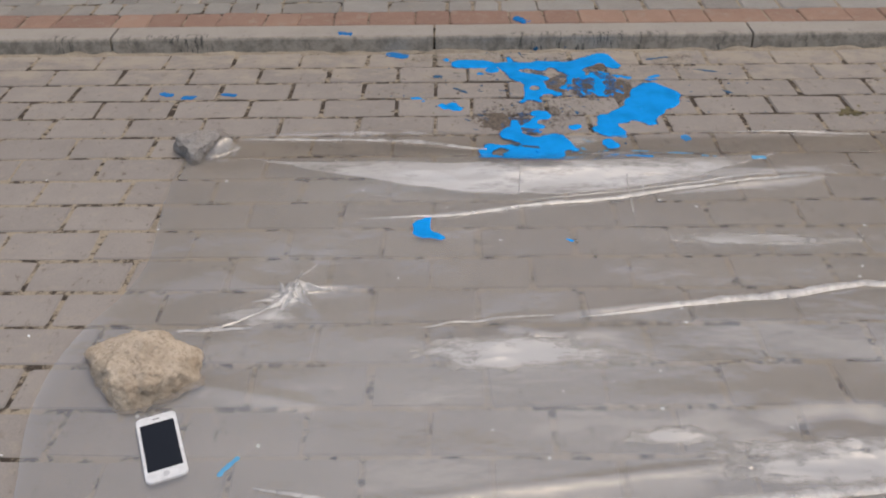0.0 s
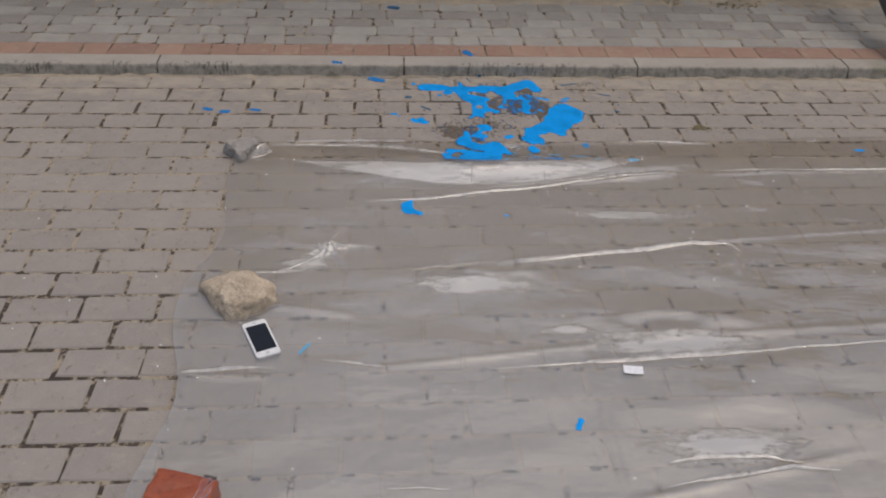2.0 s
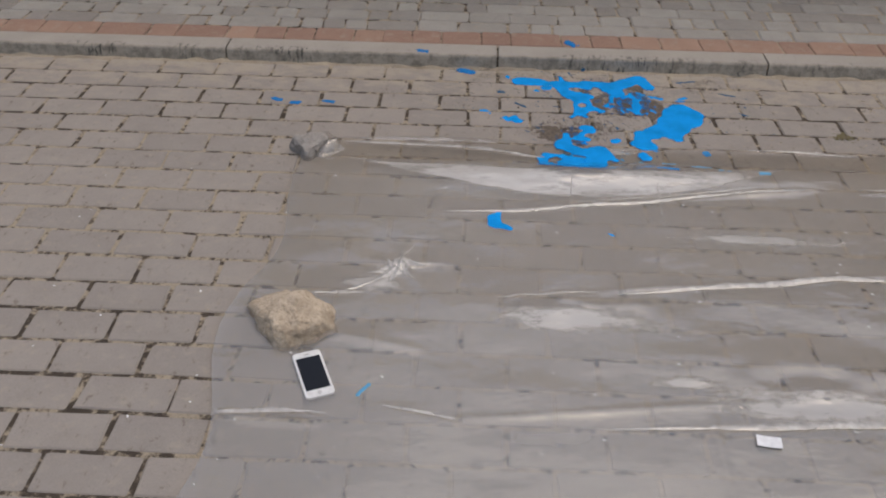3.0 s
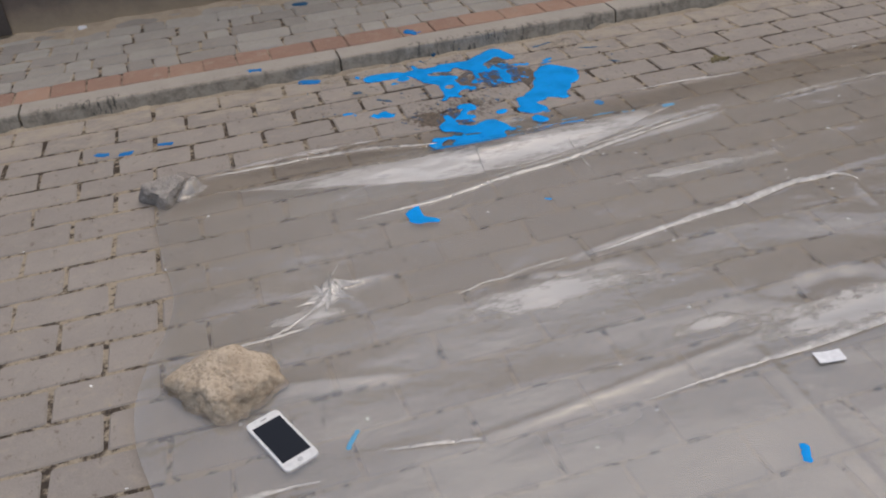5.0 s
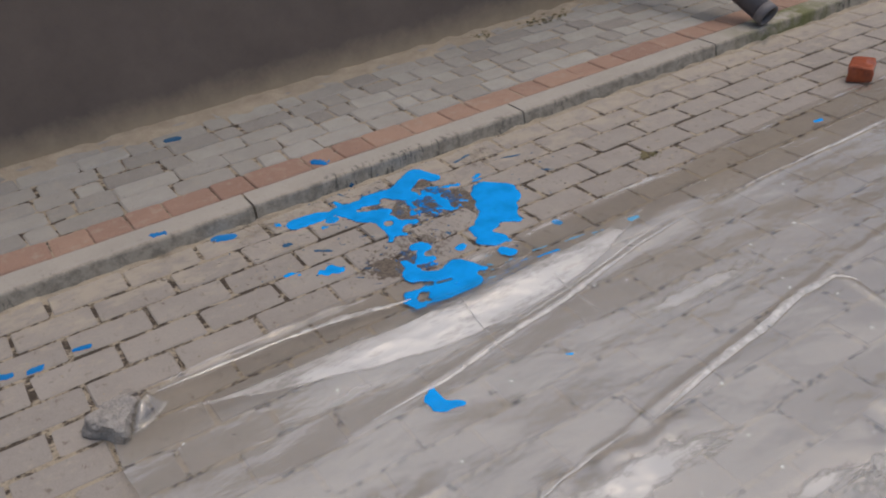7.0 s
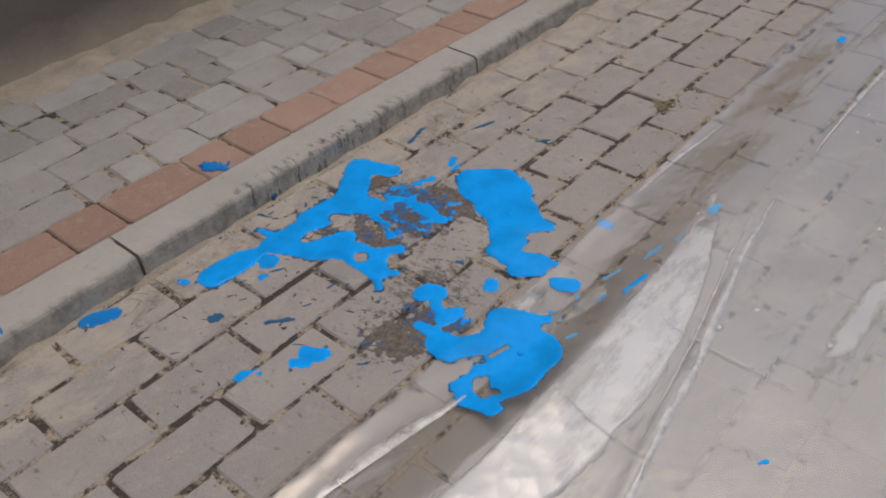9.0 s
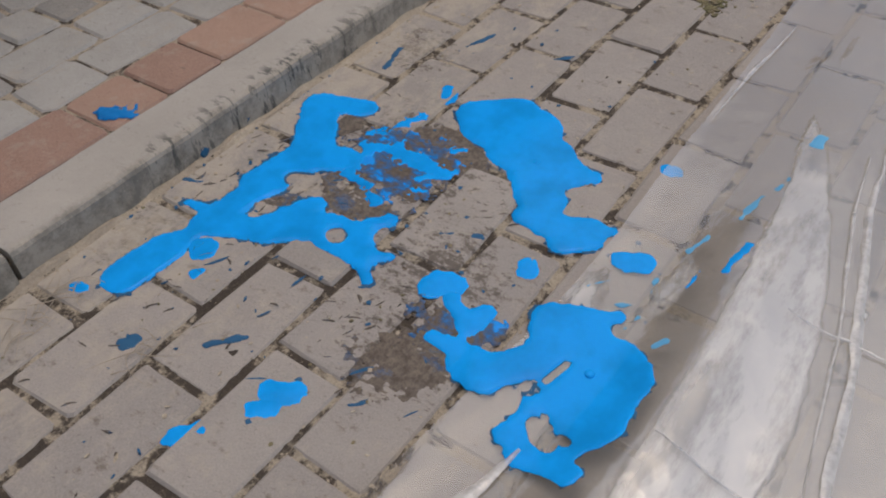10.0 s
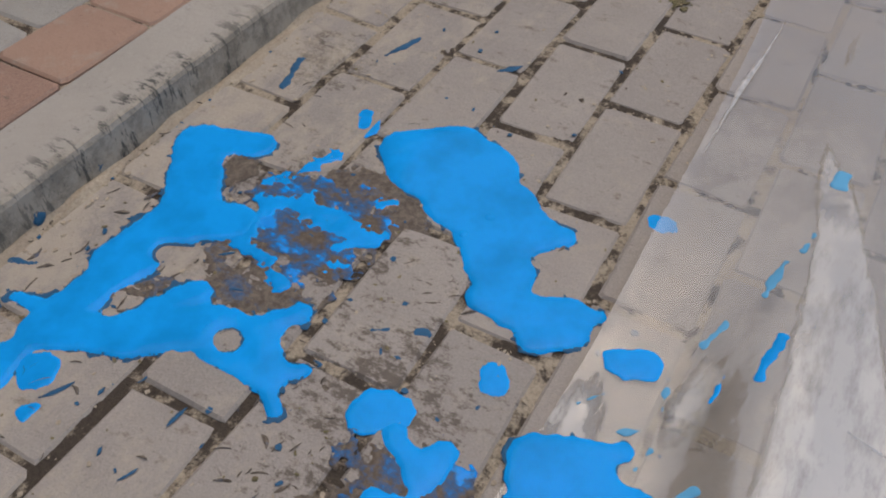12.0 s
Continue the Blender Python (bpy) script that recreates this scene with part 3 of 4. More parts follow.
# ---- paint ----
def pool(name, caps, holes=(), z=0.0, high=0.0032, ragged=0.006, step=0.004, grow=0.003, material=PAINT, on_film=False):
    """A puddle: rounded strokes run together, with a ragged outline and a swollen rim."""
    caps = [caps[i:i + 5] for i in range(0, len(caps), 5)]
    holes = [holes[i:i + 5] for i in range(0, len(holes), 5)]

    def inside(x, y):
        best, total = -1.0, 0.0
        for ax, ay, bx, by, w in caps:
            d = w - seg_dist(x, y, ax, ay, bx, by)[0]
            best = max(best, d)
            total += math.exp(max(-40.0, min(40.0, d / 0.006)))
        d = min(best + 0.008, 0.006 * math.log(total + 1e-18)) + grow
        d += ragged * (0.6 * noise.noise((x * 38, y * 38, 2.0)) + 0.5 * noise.noise((x * 95, y * 95, 5.0)) + (0.3 * noise.noise((x * 210, y * 150, 8.0)) if ragged > 0.01 else 0.0))
        for ax, ay, bx, by, w in holes:
            d = min(d, seg_dist(x, y, ax, ay, bx, by)[0] - w)
        return d

    xs = [c[i] for c in caps for i in (0, 2)]
    ys = [c[i] for c in caps for i in (1, 3)]
    pad = max(c[4] for c in caps) + 0.02
    x0, y0 = min(xs) - pad, min(ys) - pad
    nx, ny = int((max(xs) + pad - x0) / step) + 2, int((max(ys) + pad - y0) / step) + 2
    field = np.array([[inside(x0 + i * step, y0 + j * step) for i in range(nx)] for j in range(ny)])
    index, v, f = {}, [], []

    def corner(i, j):
        if (i, j) in index:
            return index[i, j]
        x, y, d = x0 + i * step, y0 + j * step, field[j, i]
        if d < 0:
            for _ in range(3):
                e = 0.0008
                gx, gy = (inside(x + e, y) - inside(x - e, y)) / (2 * e), (inside(x, y + e) - inside(x, y - e)) / (2 * e)
                g2 = max(0.3, gx * gx + gy * gy)
                x, y = x - max(-step, min(step, d * gx / g2)), y - max(-step, min(step, d * gy / g2))
                d = inside(x, y)
            top = -0.0008
        else:
            top = high * (1 - math.exp(-min(d, 0.016) / 0.0045))
        base = z + (film_height(x, y) * min(1.0, max(0.0, (-0.56 - y) / 0.04)) if on_film else 0.0)
        v.append((x, y, base + top))
        index[i, j] = len(v) - 1
        return index[i, j]

    for j in range(ny - 1):
        for i in range(nx - 1):
            cell = field[j:j + 2, i:i + 2]
            if (cell > 0).sum() >= 1:
                f.append((corner(i, j), corner(i + 1, j), corner(i + 1, j + 1), corner(i, j + 1)))
    return part(name, from_lists(name, v, f, True), material)


LEFT = (0.084, -0.115, 0.15, -0.12, 0.03, 0.166, -0.116, 0.211, -0.136, 0.01, 0.218, -0.129, 0.327, -0.137, 0.022,
        0.331, -0.134, 0.405, -0.145, 0.034, 0.409, -0.141, 0.432, -0.195, 0.028, 0.449, -0.126, 0.511, -0.082, 0.03,
        0.531, -0.065, 0.556, -0.138, 0.021, 0.226, -0.15, 0.257, -0.213, 0.021, 0.259, -0.211, 0.306, -0.278, 0.027,
        0.297, -0.213, 0.332, -0.229, 0.015, 0.281, -0.291, 0.281, -0.342, 0.012, 0.321, -0.309, 0.361, -0.338, 0.012,
        0.313, -0.329, 0.286, -0.354, 0.015, 0.283, -0.357, 0.306, -0.384, 0.006, 0.275, -0.362, 0.254, -0.387, 0.005,
        0.235, -0.075, 0.237, -0.114, 0.005)
RIGHT = (0.644, -0.296, 0.685, -0.345, 0.03, 0.627, -0.339, 0.652, -0.387, 0.051, 0.588, -0.399, 0.612, -0.445, 0.039,
         0.561, -0.449, 0.585, -0.485, 0.035, 0.587, -0.501, 0.598, -0.527, 0.012, 0.522, -0.476, 0.517, -0.496, 0.029,
         0.473, -0.489, 0.486, -0.525, 0.015, 0.472, -0.525, 0.5, -0.575, 0.019, 0.451, -0.56, 0.477, -0.59, 0.015,
         0.503, -0.588, 0.511, -0.606, 0.005)
FRONT = (0.214, -0.57, 0.205, -0.593, 0.023, 0.214, -0.601, 0.273, -0.645, 0.022, 0.316, -0.647, 0.28, -0.692, 0.044,
         0.286, -0.677, 0.266, -0.718, 0.048, 0.232, -0.711, 0.216, -0.731, 0.037, 0.308, -0.71, 0.29, -0.731, 0.03,
         0.334, -0.618, 0.326, -0.629, 0.016, 0.2, -0.664, 0.159, -0.673, 0.01, 0.224, -0.511, 0.226, -0.545, 0.008,
         0.287, -0.496, 0.261, -0.539, 0.009, 0.261, -0.539, 0.291, -0.545, 0.011, 0.359, -0.658, 0.372, -0.685, 0.006,
         0.154, -0.662, 0.141, -0.69, 0.01, 0.135, -0.689, 0.142, -0.74, 0.01, 0.138, -0.722, 0.133, -0.746, 0.008, 0.174, -0.732, 0.191, -0.746, 0.011)
SMEAR = (0.507, -0.189, 0.53, -0.201, 0.008, 0.527, -0.203, 0.582, -0.232, 0.011, 0.474, -0.207, 0.501, -0.243, 0.017,
         0.489, -0.262, 0.492, -0.298, 0.02, 0.487, -0.306, 0.485, -0.349, 0.018, 0.411, -0.219, 0.408, -0.248, 0.012,
         0.39, -0.281, 0.385, -0.297, 0.012, 0.411, -0.312, 0.447, -0.351, 0.005, 0.542, -0.319, 0.549, -0.333, 0.007,
         0.409, -0.273, 0.412, -0.287, 0.007, 0.444, -0.199, 0.434, -0.227, 0.013, 0.453, -0.317, 0.474, -0.338, 0.008)
HOLES = ((0.299, -0.297, 0.298, -0.299, 0.011, 0.359, -0.166, 0.375, -0.2, 0.012), (),
         (0.181, -0.682, 0.167, -0.695, 0.010, 0.178, -0.716, 0.176, -0.722, 0.006, 0.239, -0.661, 0.276, -0.669, 0.004))
puddles = []
puddles.append(pool("paint_puddle", LEFT, (0.299, -0.297, 0.298, -0.299, 0.013, 0.359, -0.166, 0.375, -0.2, 0.014)))
tagged(puddles[0], "branching wet puddle of bright blue paint by the kerb", "paint", "spilled paint")
puddles.append(pool("paint_puddle", RIGHT, ragged=0.004))
tagged(puddles[1], "thick smooth wet puddle of bright blue paint on the pavers", "paint", "spilled paint")
puddles.append(pool("paint_puddle", FRONT, (0.181, -0.682, 0.167, -0.695, 0.011, 0.178, -0.716, 0.176, -0.722, 0.007, 0.239, -0.661, 0.276, -0.669, 0.005), z=0.0015, on_film=True, high=0.0018))
tagged(puddles[2], "wet blue paint puddle over the edge of the plastic sheet", "paint", "spilled paint")
for n, (caps, film, reach) in enumerate(((LEFT, False, 0.0035), (RIGHT, False, 0.0015), (FRONT, True, 0.003))):
    rim = pool("thin_edge", caps, HOLES[n], ragged=0.015, step=0.003, high=0.0005, grow=reach, z=0.0004, on_film=film, material=PAINT_THIN)
    rim.parent = puddles[n]
    rim["label"] = "thin darker rim round the wet paint"
tagged(pool("paint_smear", SMEAR, ragged=0.022, high=0.0012, grow=-0.004, z=0.0014, step=0.0025), "broken patches of blue paint lying in brown mud", "paint", "spilled paint")
tagged(pool("paint_smear", (0.245, -0.505, 0.265, -0.555, 0.03), ragged=0.035, high=0.0009, z=0.0006, grow=0.0, step=0.0025, material=MUDDY), "dark blue paint trodden thin into mud beside a puddle", "paint", "spilled paint")
tagged(pool("paint_smear", (0.50, -0.215, 0.505, -0.25, 0.034, 0.45, -0.24, 0.455, -0.31, 0.034, 0.41, -0.30, 0.43, -0.335, 0.02, 0.53, -0.30, 0.50, -0.335, 0.022), ragged=0.035, high=0.0009, z=0.0006, grow=0.0, step=0.0025, material=MUDDY), "wide smear of blue paint stirred into brown mud", "paint", "spilled paint")
MUDS = (0.539, -0.254, 0.562, -0.306, 0.031, 0.511, -0.327, 0.536, -0.365, 0.024, 0.455, -0.269, 0.445, -0.304, 0.035,
        0.34, -0.267, 0.37, -0.325, 0.02, 0.434, -0.227, 0.425, -0.254, 0.029, 0.509, -0.135, 0.506, -0.148, 0.022,
        0.354, -0.236, 0.386, -0.266, 0.016, 0.51, -0.206, 0.536, -0.227, 0.013, 0.577, -0.324, 0.569, -0.344, 0.015,
        0.295, -0.157, 0.311, -0.187, 0.007, 0.376, -0.221, 0.408, -0.209, 0.009, 0.461, -0.348, 0.536, -0.369, 0.007)
tagged(pool("mud_patch", MUDS, ragged=0.028, high=0.0006, z=-0.0001, step=0.003, grow=0.002, material=MUD), "trampled brown mud stained with blue paint", "mud", "mud on the pavers")
MUDS = (0.160, -0.492, 0.183, -0.53, 0.040, 0.22, -0.50, 0.215, -0.545, 0.02, 0.281, -0.529, 0.278, -0.539, 0.016)
tagged(pool("mud_patch", MUDS, ragged=0.05, high=0.0006, z=-0.0001, step=0.0025, material=MUD), "brown mud patch beside a blue paint puddle", "mud", "mud on the pavers")

for spot, radius in (((0.545, -0.43), 0.0065), ((0.583, -0.443), 0.0075), ((0.397, -0.137), 0.005), ((0.273, -0.699), 0.006)):
    bm = bmesh.new()
    bmesh.ops.create_uvsphere(bm, u_segments=16, v_segments=8, radius=radius, matrix=Matrix.Translation((*spot, 0.0012)) @ Matrix.Diagonal((1, 1, 0.45, 1)))
    for f in bm.faces:
        f.smooth = True
    part("bubble", bm, PAINT, puddles[0 if spot[0] < 0.5 and spot[1] > -0.5 else 2 if spot[1] < -0.5 else 1], "round bubble in the wet paint").location.z = 0.008 if spot[1] < -0.5 else 0.0

DROPS = (0.299, -0.465, 0.31, -0.481, 0.021, 0.396, -0.544, 0.382, -0.551, 0.01, 0.054, -0.405, 0.064, -0.426, 0.017,
         0.025, -0.407, 0.038, -0.421, 0.012, -0.051, -0.364, -0.03, -0.379, 0.011, 0.182, -0.16, 0.18, -0.164, 0.019,
         0.675, -0.22, 0.651, -0.234, 0.015, 0.674, -0.609, 0.675, -0.62, 0.012, 0.037, -0.075, 0.041, -0.085, 0.007,
         0.139, -0.189, 0.144, -0.194, 0.006, -0.136, -0.034, -0.101, -0.051, 0.016, -0.796, -0.314, -0.774, -0.323, 0.009,
         -0.725, -0.341, -0.71, -0.34, 0.011, -0.615, -0.32, -0.587, -0.327, 0.007, 0.539, -0.325, 0.551, -0.334, 0.006)
for i in range(0, len(DROPS), 5):
    tagged(pool("paint_drop", DROPS[i:i + 5], step=0.003, ragged=0.008, high=0.0011, grow=0.003, material=PAINT if DROPS[i] > -0.1 else PAINT_MID), "small drop of bright blue paint on the pavers", "paint", "paint drops")
DRIES = (0.005, -0.206, 0.018, -0.213, 0.01, 0.374, -0.401, 0.388, -0.427, 0.005, 0.402, -0.454, 0.404, -0.461, 0.006,
         0.269, -0.031, 0.277, -0.056, 0.006, 0.063, -0.292, 0.098, -0.324, 0.004, 0.08, -0.415, 0.086, -0.421, 0.005,
         0.732, -0.076, 0.668, -0.092, 0.006, 0.80, -0.17, 0.86, -0.19, 0.004)
for i in range(0, len(DRIES), 5):
    tagged(pool("paint_drop", DRIES[i:i + 5], step=0.0025, ragged=0.007, high=0.001, grow=0.0, material=PAINT_THIN), "dull dried dark blue paint mark on a paver", "paint", "dried paint marks")
FILM_DROPS = (0.463, -0.648, 0.471, -0.668, 0.019, 0.302, -1.108, 0.311, -1.116, 0.006, -0.328, -1.763, -0.308, -1.735, 0.0055, 0.368, -2.058, 0.38, -2.034, 0.008,
              1.709, -0.68, 1.732, -0.684, 0.010, 0.805, -0.775, 0.825, -0.776, 0.009, 0.49, -0.766, 0.548, -0.774, 0.005,
              0.452, -0.737, 0.491, -0.739, 0.003)
for i in range(0, len(FILM_DROPS), 5):
    tagged(pool("paint_drop", FILM_DROPS[i:i + 5], step=0.003, ragged=0.008, grow=-0.001, z=0.001, high=0.0012, on_film=True, material=PAINT_PALE if i in (10, 25) else PAINT), "small blue paint drop on the plastic sheet", "paint", "paint drops on plastic")
STREAKS = (0.40, -0.628, 0.425, -0.648, 0.0022, 0.385, -0.665, 0.40, -0.69, 0.003, 0.43, -0.70, 0.455, -0.695, 0.0022, 0.515, -0.71, 0.55, -0.722, 0.003,
           0.60, -0.745, 0.655, -0.752, 0.0032, 0.36, -0.70, 0.385, -0.705, 0.002, 0.68, -0.765, 0.71, -0.768, 0.003, 0.345, -0.745, 0.355, -0.75, 0.004)
for i in range(0, len(STREAKS), 5):
    tagged(pool("paint_streak", STREAKS[i:i + 5], step=0.0015, ragged=0.008, grow=0.0, z=0.001, high=0.0008, on_film=True, material=PAINT_PALE), "thin pale blue paint streak on the plastic", "paint", "paint streaks")
tagged(pool("paint_drop", (-0.022, -1.05, -0.018, -1.075, 0.016, -0.012, -1.085, 0.022, -1.093, 0.007, -0.014, -1.04, -0.004, -1.018, 0.004), step=0.003, ragged=0.006, z=0.001, high=0.002, on_film=True), "crescent of blue paint on the plastic sheet", "paint", "paint drops on plastic")
tagged(pool("paint_drop", (0.272, 0.138, 0.296, 0.106, 0.012), z=0.0525, ragged=0.022, step=0.003, material=PAINT_MID), "blue paint splash on a red edging block", "paint", "paint drops")
tagged(pool("paint_drop", (-0.30, 0.022, -0.272, 0.014, 0.010), z=0.0500, ragged=0.026, step=0.003, material=PAINT_MID), "blue paint splash on the kerb", "paint", "paint drops")
tagged(pool("paint_drop", (-0.045, 0.66, -0.021, 0.652, 0.016), z=0.052, ragged=0.010, step=0.003, material=PAINT_THIN), "dull blue paint splash on the grey cobbles", "paint", "paint drops")


# drops that ran down the kerb face
for x, z, radius in ((0.45, 0.030, 0.005), (0.421, 0.012, 0.005), (0.325, 0.008, 0.008), (0.54, 0.02, 0.005)):
    bm = bmesh.new()
    bmesh.ops.create_icosphere(bm, subdivisions=2, radius=1.0)
    for v in bm.verts:
        v.co = Vector((v.co.x * radius, v.co.y * 0.0014, v.co.z * radius * 1.1)) + 0.0032 * noise.noise_vector(v.co * 1.7 + Vector((x * 50, 0, 0)))
    for f in bm.faces:
        f.smooth = True
    ob = part("paint_drop", bm, PAINT_THIN)
    ob.matrix_world = pose(x, -0.0168 + 0.27 * z, z, -15, 0, 0)
    tagged(ob, "dull blue paint drop on the kerb face", "paint", "paint drops on the kerb")

# ---- loose things ----
def boulder(name, size, seed, facets, material, squash=0.35):
    bm = bmesh.new()
    bmesh.ops.create_icosphere(bm, subdivisions=6, radius=1.0)
    rng = random.Random(seed)
    planes = [(Vector((rng.gauss(0, 1), rng.gauss(0, 1), rng.gauss(0, 0.8))).normalized(), rng.uniform(0.62, 0.9)) for _ in range(facets)]
    for v in bm.verts:
        p = v.co.normalized()
        r = min([1.0] + [d / max(0.2, p.dot(n)) for n, d in planes if p.dot(n) > 0.2])
        q = p * r
        q += p * (0.10 * noise.noise(p * 2.2 + Vector((seed, 0, 0))) + 0.07 * (abs(noise.noise(p * 4 + Vector((0, seed, 0)))) - 0.2) + 0.03 * noise.noise(p * 9) + 0.012 * noise.noise(p * 22))
        q.z = max(q.z, -squash)
        v.co = Vector((q.x * size[0], q.y * size[1], (q.z + squash) * size[2]))
    for f in bm.faces:
        f.smooth = True
    return part(name, bm, material)


def faceted(name, planes, middle, seed, rough, material, soft=0.006, hi=6):
    """A stone cut by planes (normal, distance) round its middle, with softened edges and a rough skin; its foot lies at z = 0."""
    bm = bmesh.new()
    bmesh.ops.create_icosphere(bm, subdivisions=hi, radius=1.0)
    cuts = [(Vector(n).normalized(), d) for n, d in planes]
    for v in bm.verts:
        p = v.co.normalized()
        reach = [d / max(1e-3, p.dot(n)) for n, d in cuts if p.dot(n) > 1e-3]
        low = min(reach)
        r = low - soft * math.log(sum(math.exp(-min(40.0, (q - low) / soft)) for q in reach))
        at = p * r
        at += p * rough * (0.9 * noise.noise(at * 24 + Vector((seed, 0, 0))) + 0.40 * noise.noise(at * 60 + Vector((0, seed, 0))) + 0.2 * noise.noise(at * 150) + 0.14 * noise.noise(at * 330))
        v.co = Vector((at.x, at.y, max(0.0, at.z + middle)))
    for f in bm.faces:
        f.smooth = True
    return part(name, bm, material)


# a broad stone: pointed towards the path, blunt at the kerb side, with a sloping top
rock = faceted("rock", (((-0.80, -0.58, 0.18), 0.060), ((0.56, -0.80, 0.22), 0.074), ((-0.12, -0.97, 0.2), 0.078), ((0.97, 0.20, 0.25), 0.098), ((0.12, 0.98, 0.30), 0.072), ((-0.55, 0.80, 0.35), 0.098),
                        ((0.05, -0.30, 0.95), 0.040), ((-0.35, 0.15, 0.92), 0.046), ((0.5, 0.1, 0.85), 0.056), ((0, 0, -1), 0.035)), 0.034, 23, 0.014, ROCK, 0.009)
rock.matrix_world = pose(-0.522, -1.538, 0.004, 0, 0, 0)
tagged(rock, "rough tan sandstone rock weighing down the plastic sheet", "rock")

lump = faceted("concrete_lump", (((1, 0.15, 0.16), 0.050), ((-1, 0.1, 0.22), 0.050), ((0.1, 1, 0.2), 0.058), ((0, -1, 0.05), 0.056), ((0.12, -0.10, 1), 0.026), ((-0.3, 0.5, 0.8), 0.045), ((0, 0, -1), 0.028)), 0.026, 41, 0.016, CONCRETE, 0.003, 6)
lump.matrix_world = pose(LUMP[0] - 0.004, LUMP[1] - 0.006, 0.0, 0, 0, math.degrees(LUMP[2])) @ Matrix.Scale(0.88, 4)
tagged(lump, "broken grey concrete lump holding down the corner of the plastic sheet", "stone")


def brick(place, turn, length, taped, label):
    ob = thing("brick", place, label, "brick", "bricks on the sheet", turn=turn)
    bm = ray_box(bmesh.new(), (length, 0.085, 0.060), (0, 0, 0.030), 0.010, 3)
    bmesh.ops.subdivide_edges(bm, edges=list(bm.edges), cuts=2, use_grid_fill=True)
    for v in bm.verts:
        v.co += 0.006 * noise.noise_vector(v.co * 28)
    part("body", bm, BRICK, ob)
    if not taped:
        return ob
    # clear tape crumpled over one end
    v = []
    for s in range(15):
        for t in range(15):
            u, w = s / 14, (t / 14 - 0.5) * 0.135
            drop = max(0.0, abs(w) - 0.041)
            v.append((length / 2 - 0.034 + 0.030 * u + 0.010 * noise.noise((w * 30, u * 3, 1)), max(-0.046, min(0.046, w)) * (1 + 0.02 * u), 0.0655 - drop * 1.6 + 0.007 * noise.noise((u * 7, w * 110, 4))))
    f = [(s * 15 + t, s * 15 + t + 1, s * 15 + t + 16, s * 15 + t + 15) for s in range(14) for t in range(14)]
    tape = part("tape", from_lists("tape", v, f, True), FILM_CLEAR, ob, "shiny crumpled clear tape over one end")
    tape.visible_shadow = False
    return ob


brick((-0.550, -2.252, 0.014), -14, 0.145, True, "shiny red clay brick with crumpled clear tape on the sheet")
brick((2.152, -0.53, 0.004), 30, 0.12, False, "worn red clay brick lying at the edge of the sheet")


def phone(place, turn):
    ob = thing("smartphone", place, "white smartphone with a black screen lying face up", "phone", turn=turn)
    bm = ray_box(bmesh.new(), (0.067, 0.150, 0.0075), (0, 0, 0.004))
    upright = [e for e in bm.edges if abs(e.verts[0].co.z - e.verts[1].co.z) > 0.005]
    bmesh.ops.bevel(bm, geom=upright, offset=0.010, segments=6, profile=0.5, affect="EDGES")
    flat = [e for e in bm.edges if abs(e.verts[0].co.z - e.verts[1].co.z) < 1e-5 and e.is_manifold and e.calc_face_angle(0) > 1]
    bmesh.ops.bevel(bm, geom=flat, offset=0.0018, segments=3, profile=0.5, affect="EDGES")
    part("body", bm, WHITE, ob)
    part("screen", ray_box(bmesh.new(), (0.056, 0.108, 0.0012), (0, 0.001, 0.0078), 0.0004, 1), SCREEN, ob, "glossy black glass screen")
    bm = bmesh.new()
    bmesh.ops.create_cone(bm, cap_ends=True, segments=24, radius1=0.0052, radius2=0.0048, depth=0.001, matrix=Matrix.Translation((0, -0.064, 0.0081)))
    part("home_button", bm, SILVER, ob, "round pale grey button")
    part("earpiece", ray_box(bmesh.new(), (0.012, 0.0016, 0.0008), (0, 0.064, 0.0080), 0.0003, 1), DARK, ob, "narrow dark slot")
    return ob


phone((-0.437, -1.706, 0.012), 22.5)

card = thing("card", (0.553, -1.862, 0.022), "small white card lying on the plastic sheet", "card", turn=-8)
bm = ray_box(bmesh.new(), (0.052, 0.030, 0.0025), (0, 0, 0.0), 0.0008, 1)
bmesh.ops.subdivide_edges(bm, edges=list(bm.edges), cuts=3, use_grid_fill=True)
for v in bm.verts:
    v.co.z += 2.5 * v.co.x * v.co.x
part("sheet", bm, CARD, card)


def tube(path, radius, inner, segments=24):
    """A hollow round pipe along a path of points."""
    bm, rings = bmesh.new(), []
    for i, p in enumerate(path):
        p = Vector(p)
        d = (Vector(path[min(i + 1, len(path) - 1)]) - Vector(path[max(i - 1, 0)])).normalized()
        q = d.to_track_quat("Z", "Y").to_matrix()
        rings.append([[bm.verts.new(p + q @ Vector((r * math.cos(a), r * math.sin(a), 0))) for a in [2 * math.pi * k / segments for k in range(segments)]] for r in (radius, inner)])
    for a, b in zip(rings, rings[1:]):
        for s in (0, 1):
            for k in range(segments):
                quad = (a[s][k], a[s][(k + 1) % segments], b[s][(k + 1) % segments], b[s][k])
                bm.faces.new(quad if s == 0 else quad[::-1])
    for ring in (rings[0], rings[-1]):
        for k in range(segments):
            bm.faces.new((ring[0][k], ring[1][k], ring[1][(k + 1) % segments], ring[0][(k + 1) % segments]))
    bmesh.ops.recalc_face_normals(bm, faces=list(bm.faces))
    for f in bm.faces:
        f.smooth = True
    return bm


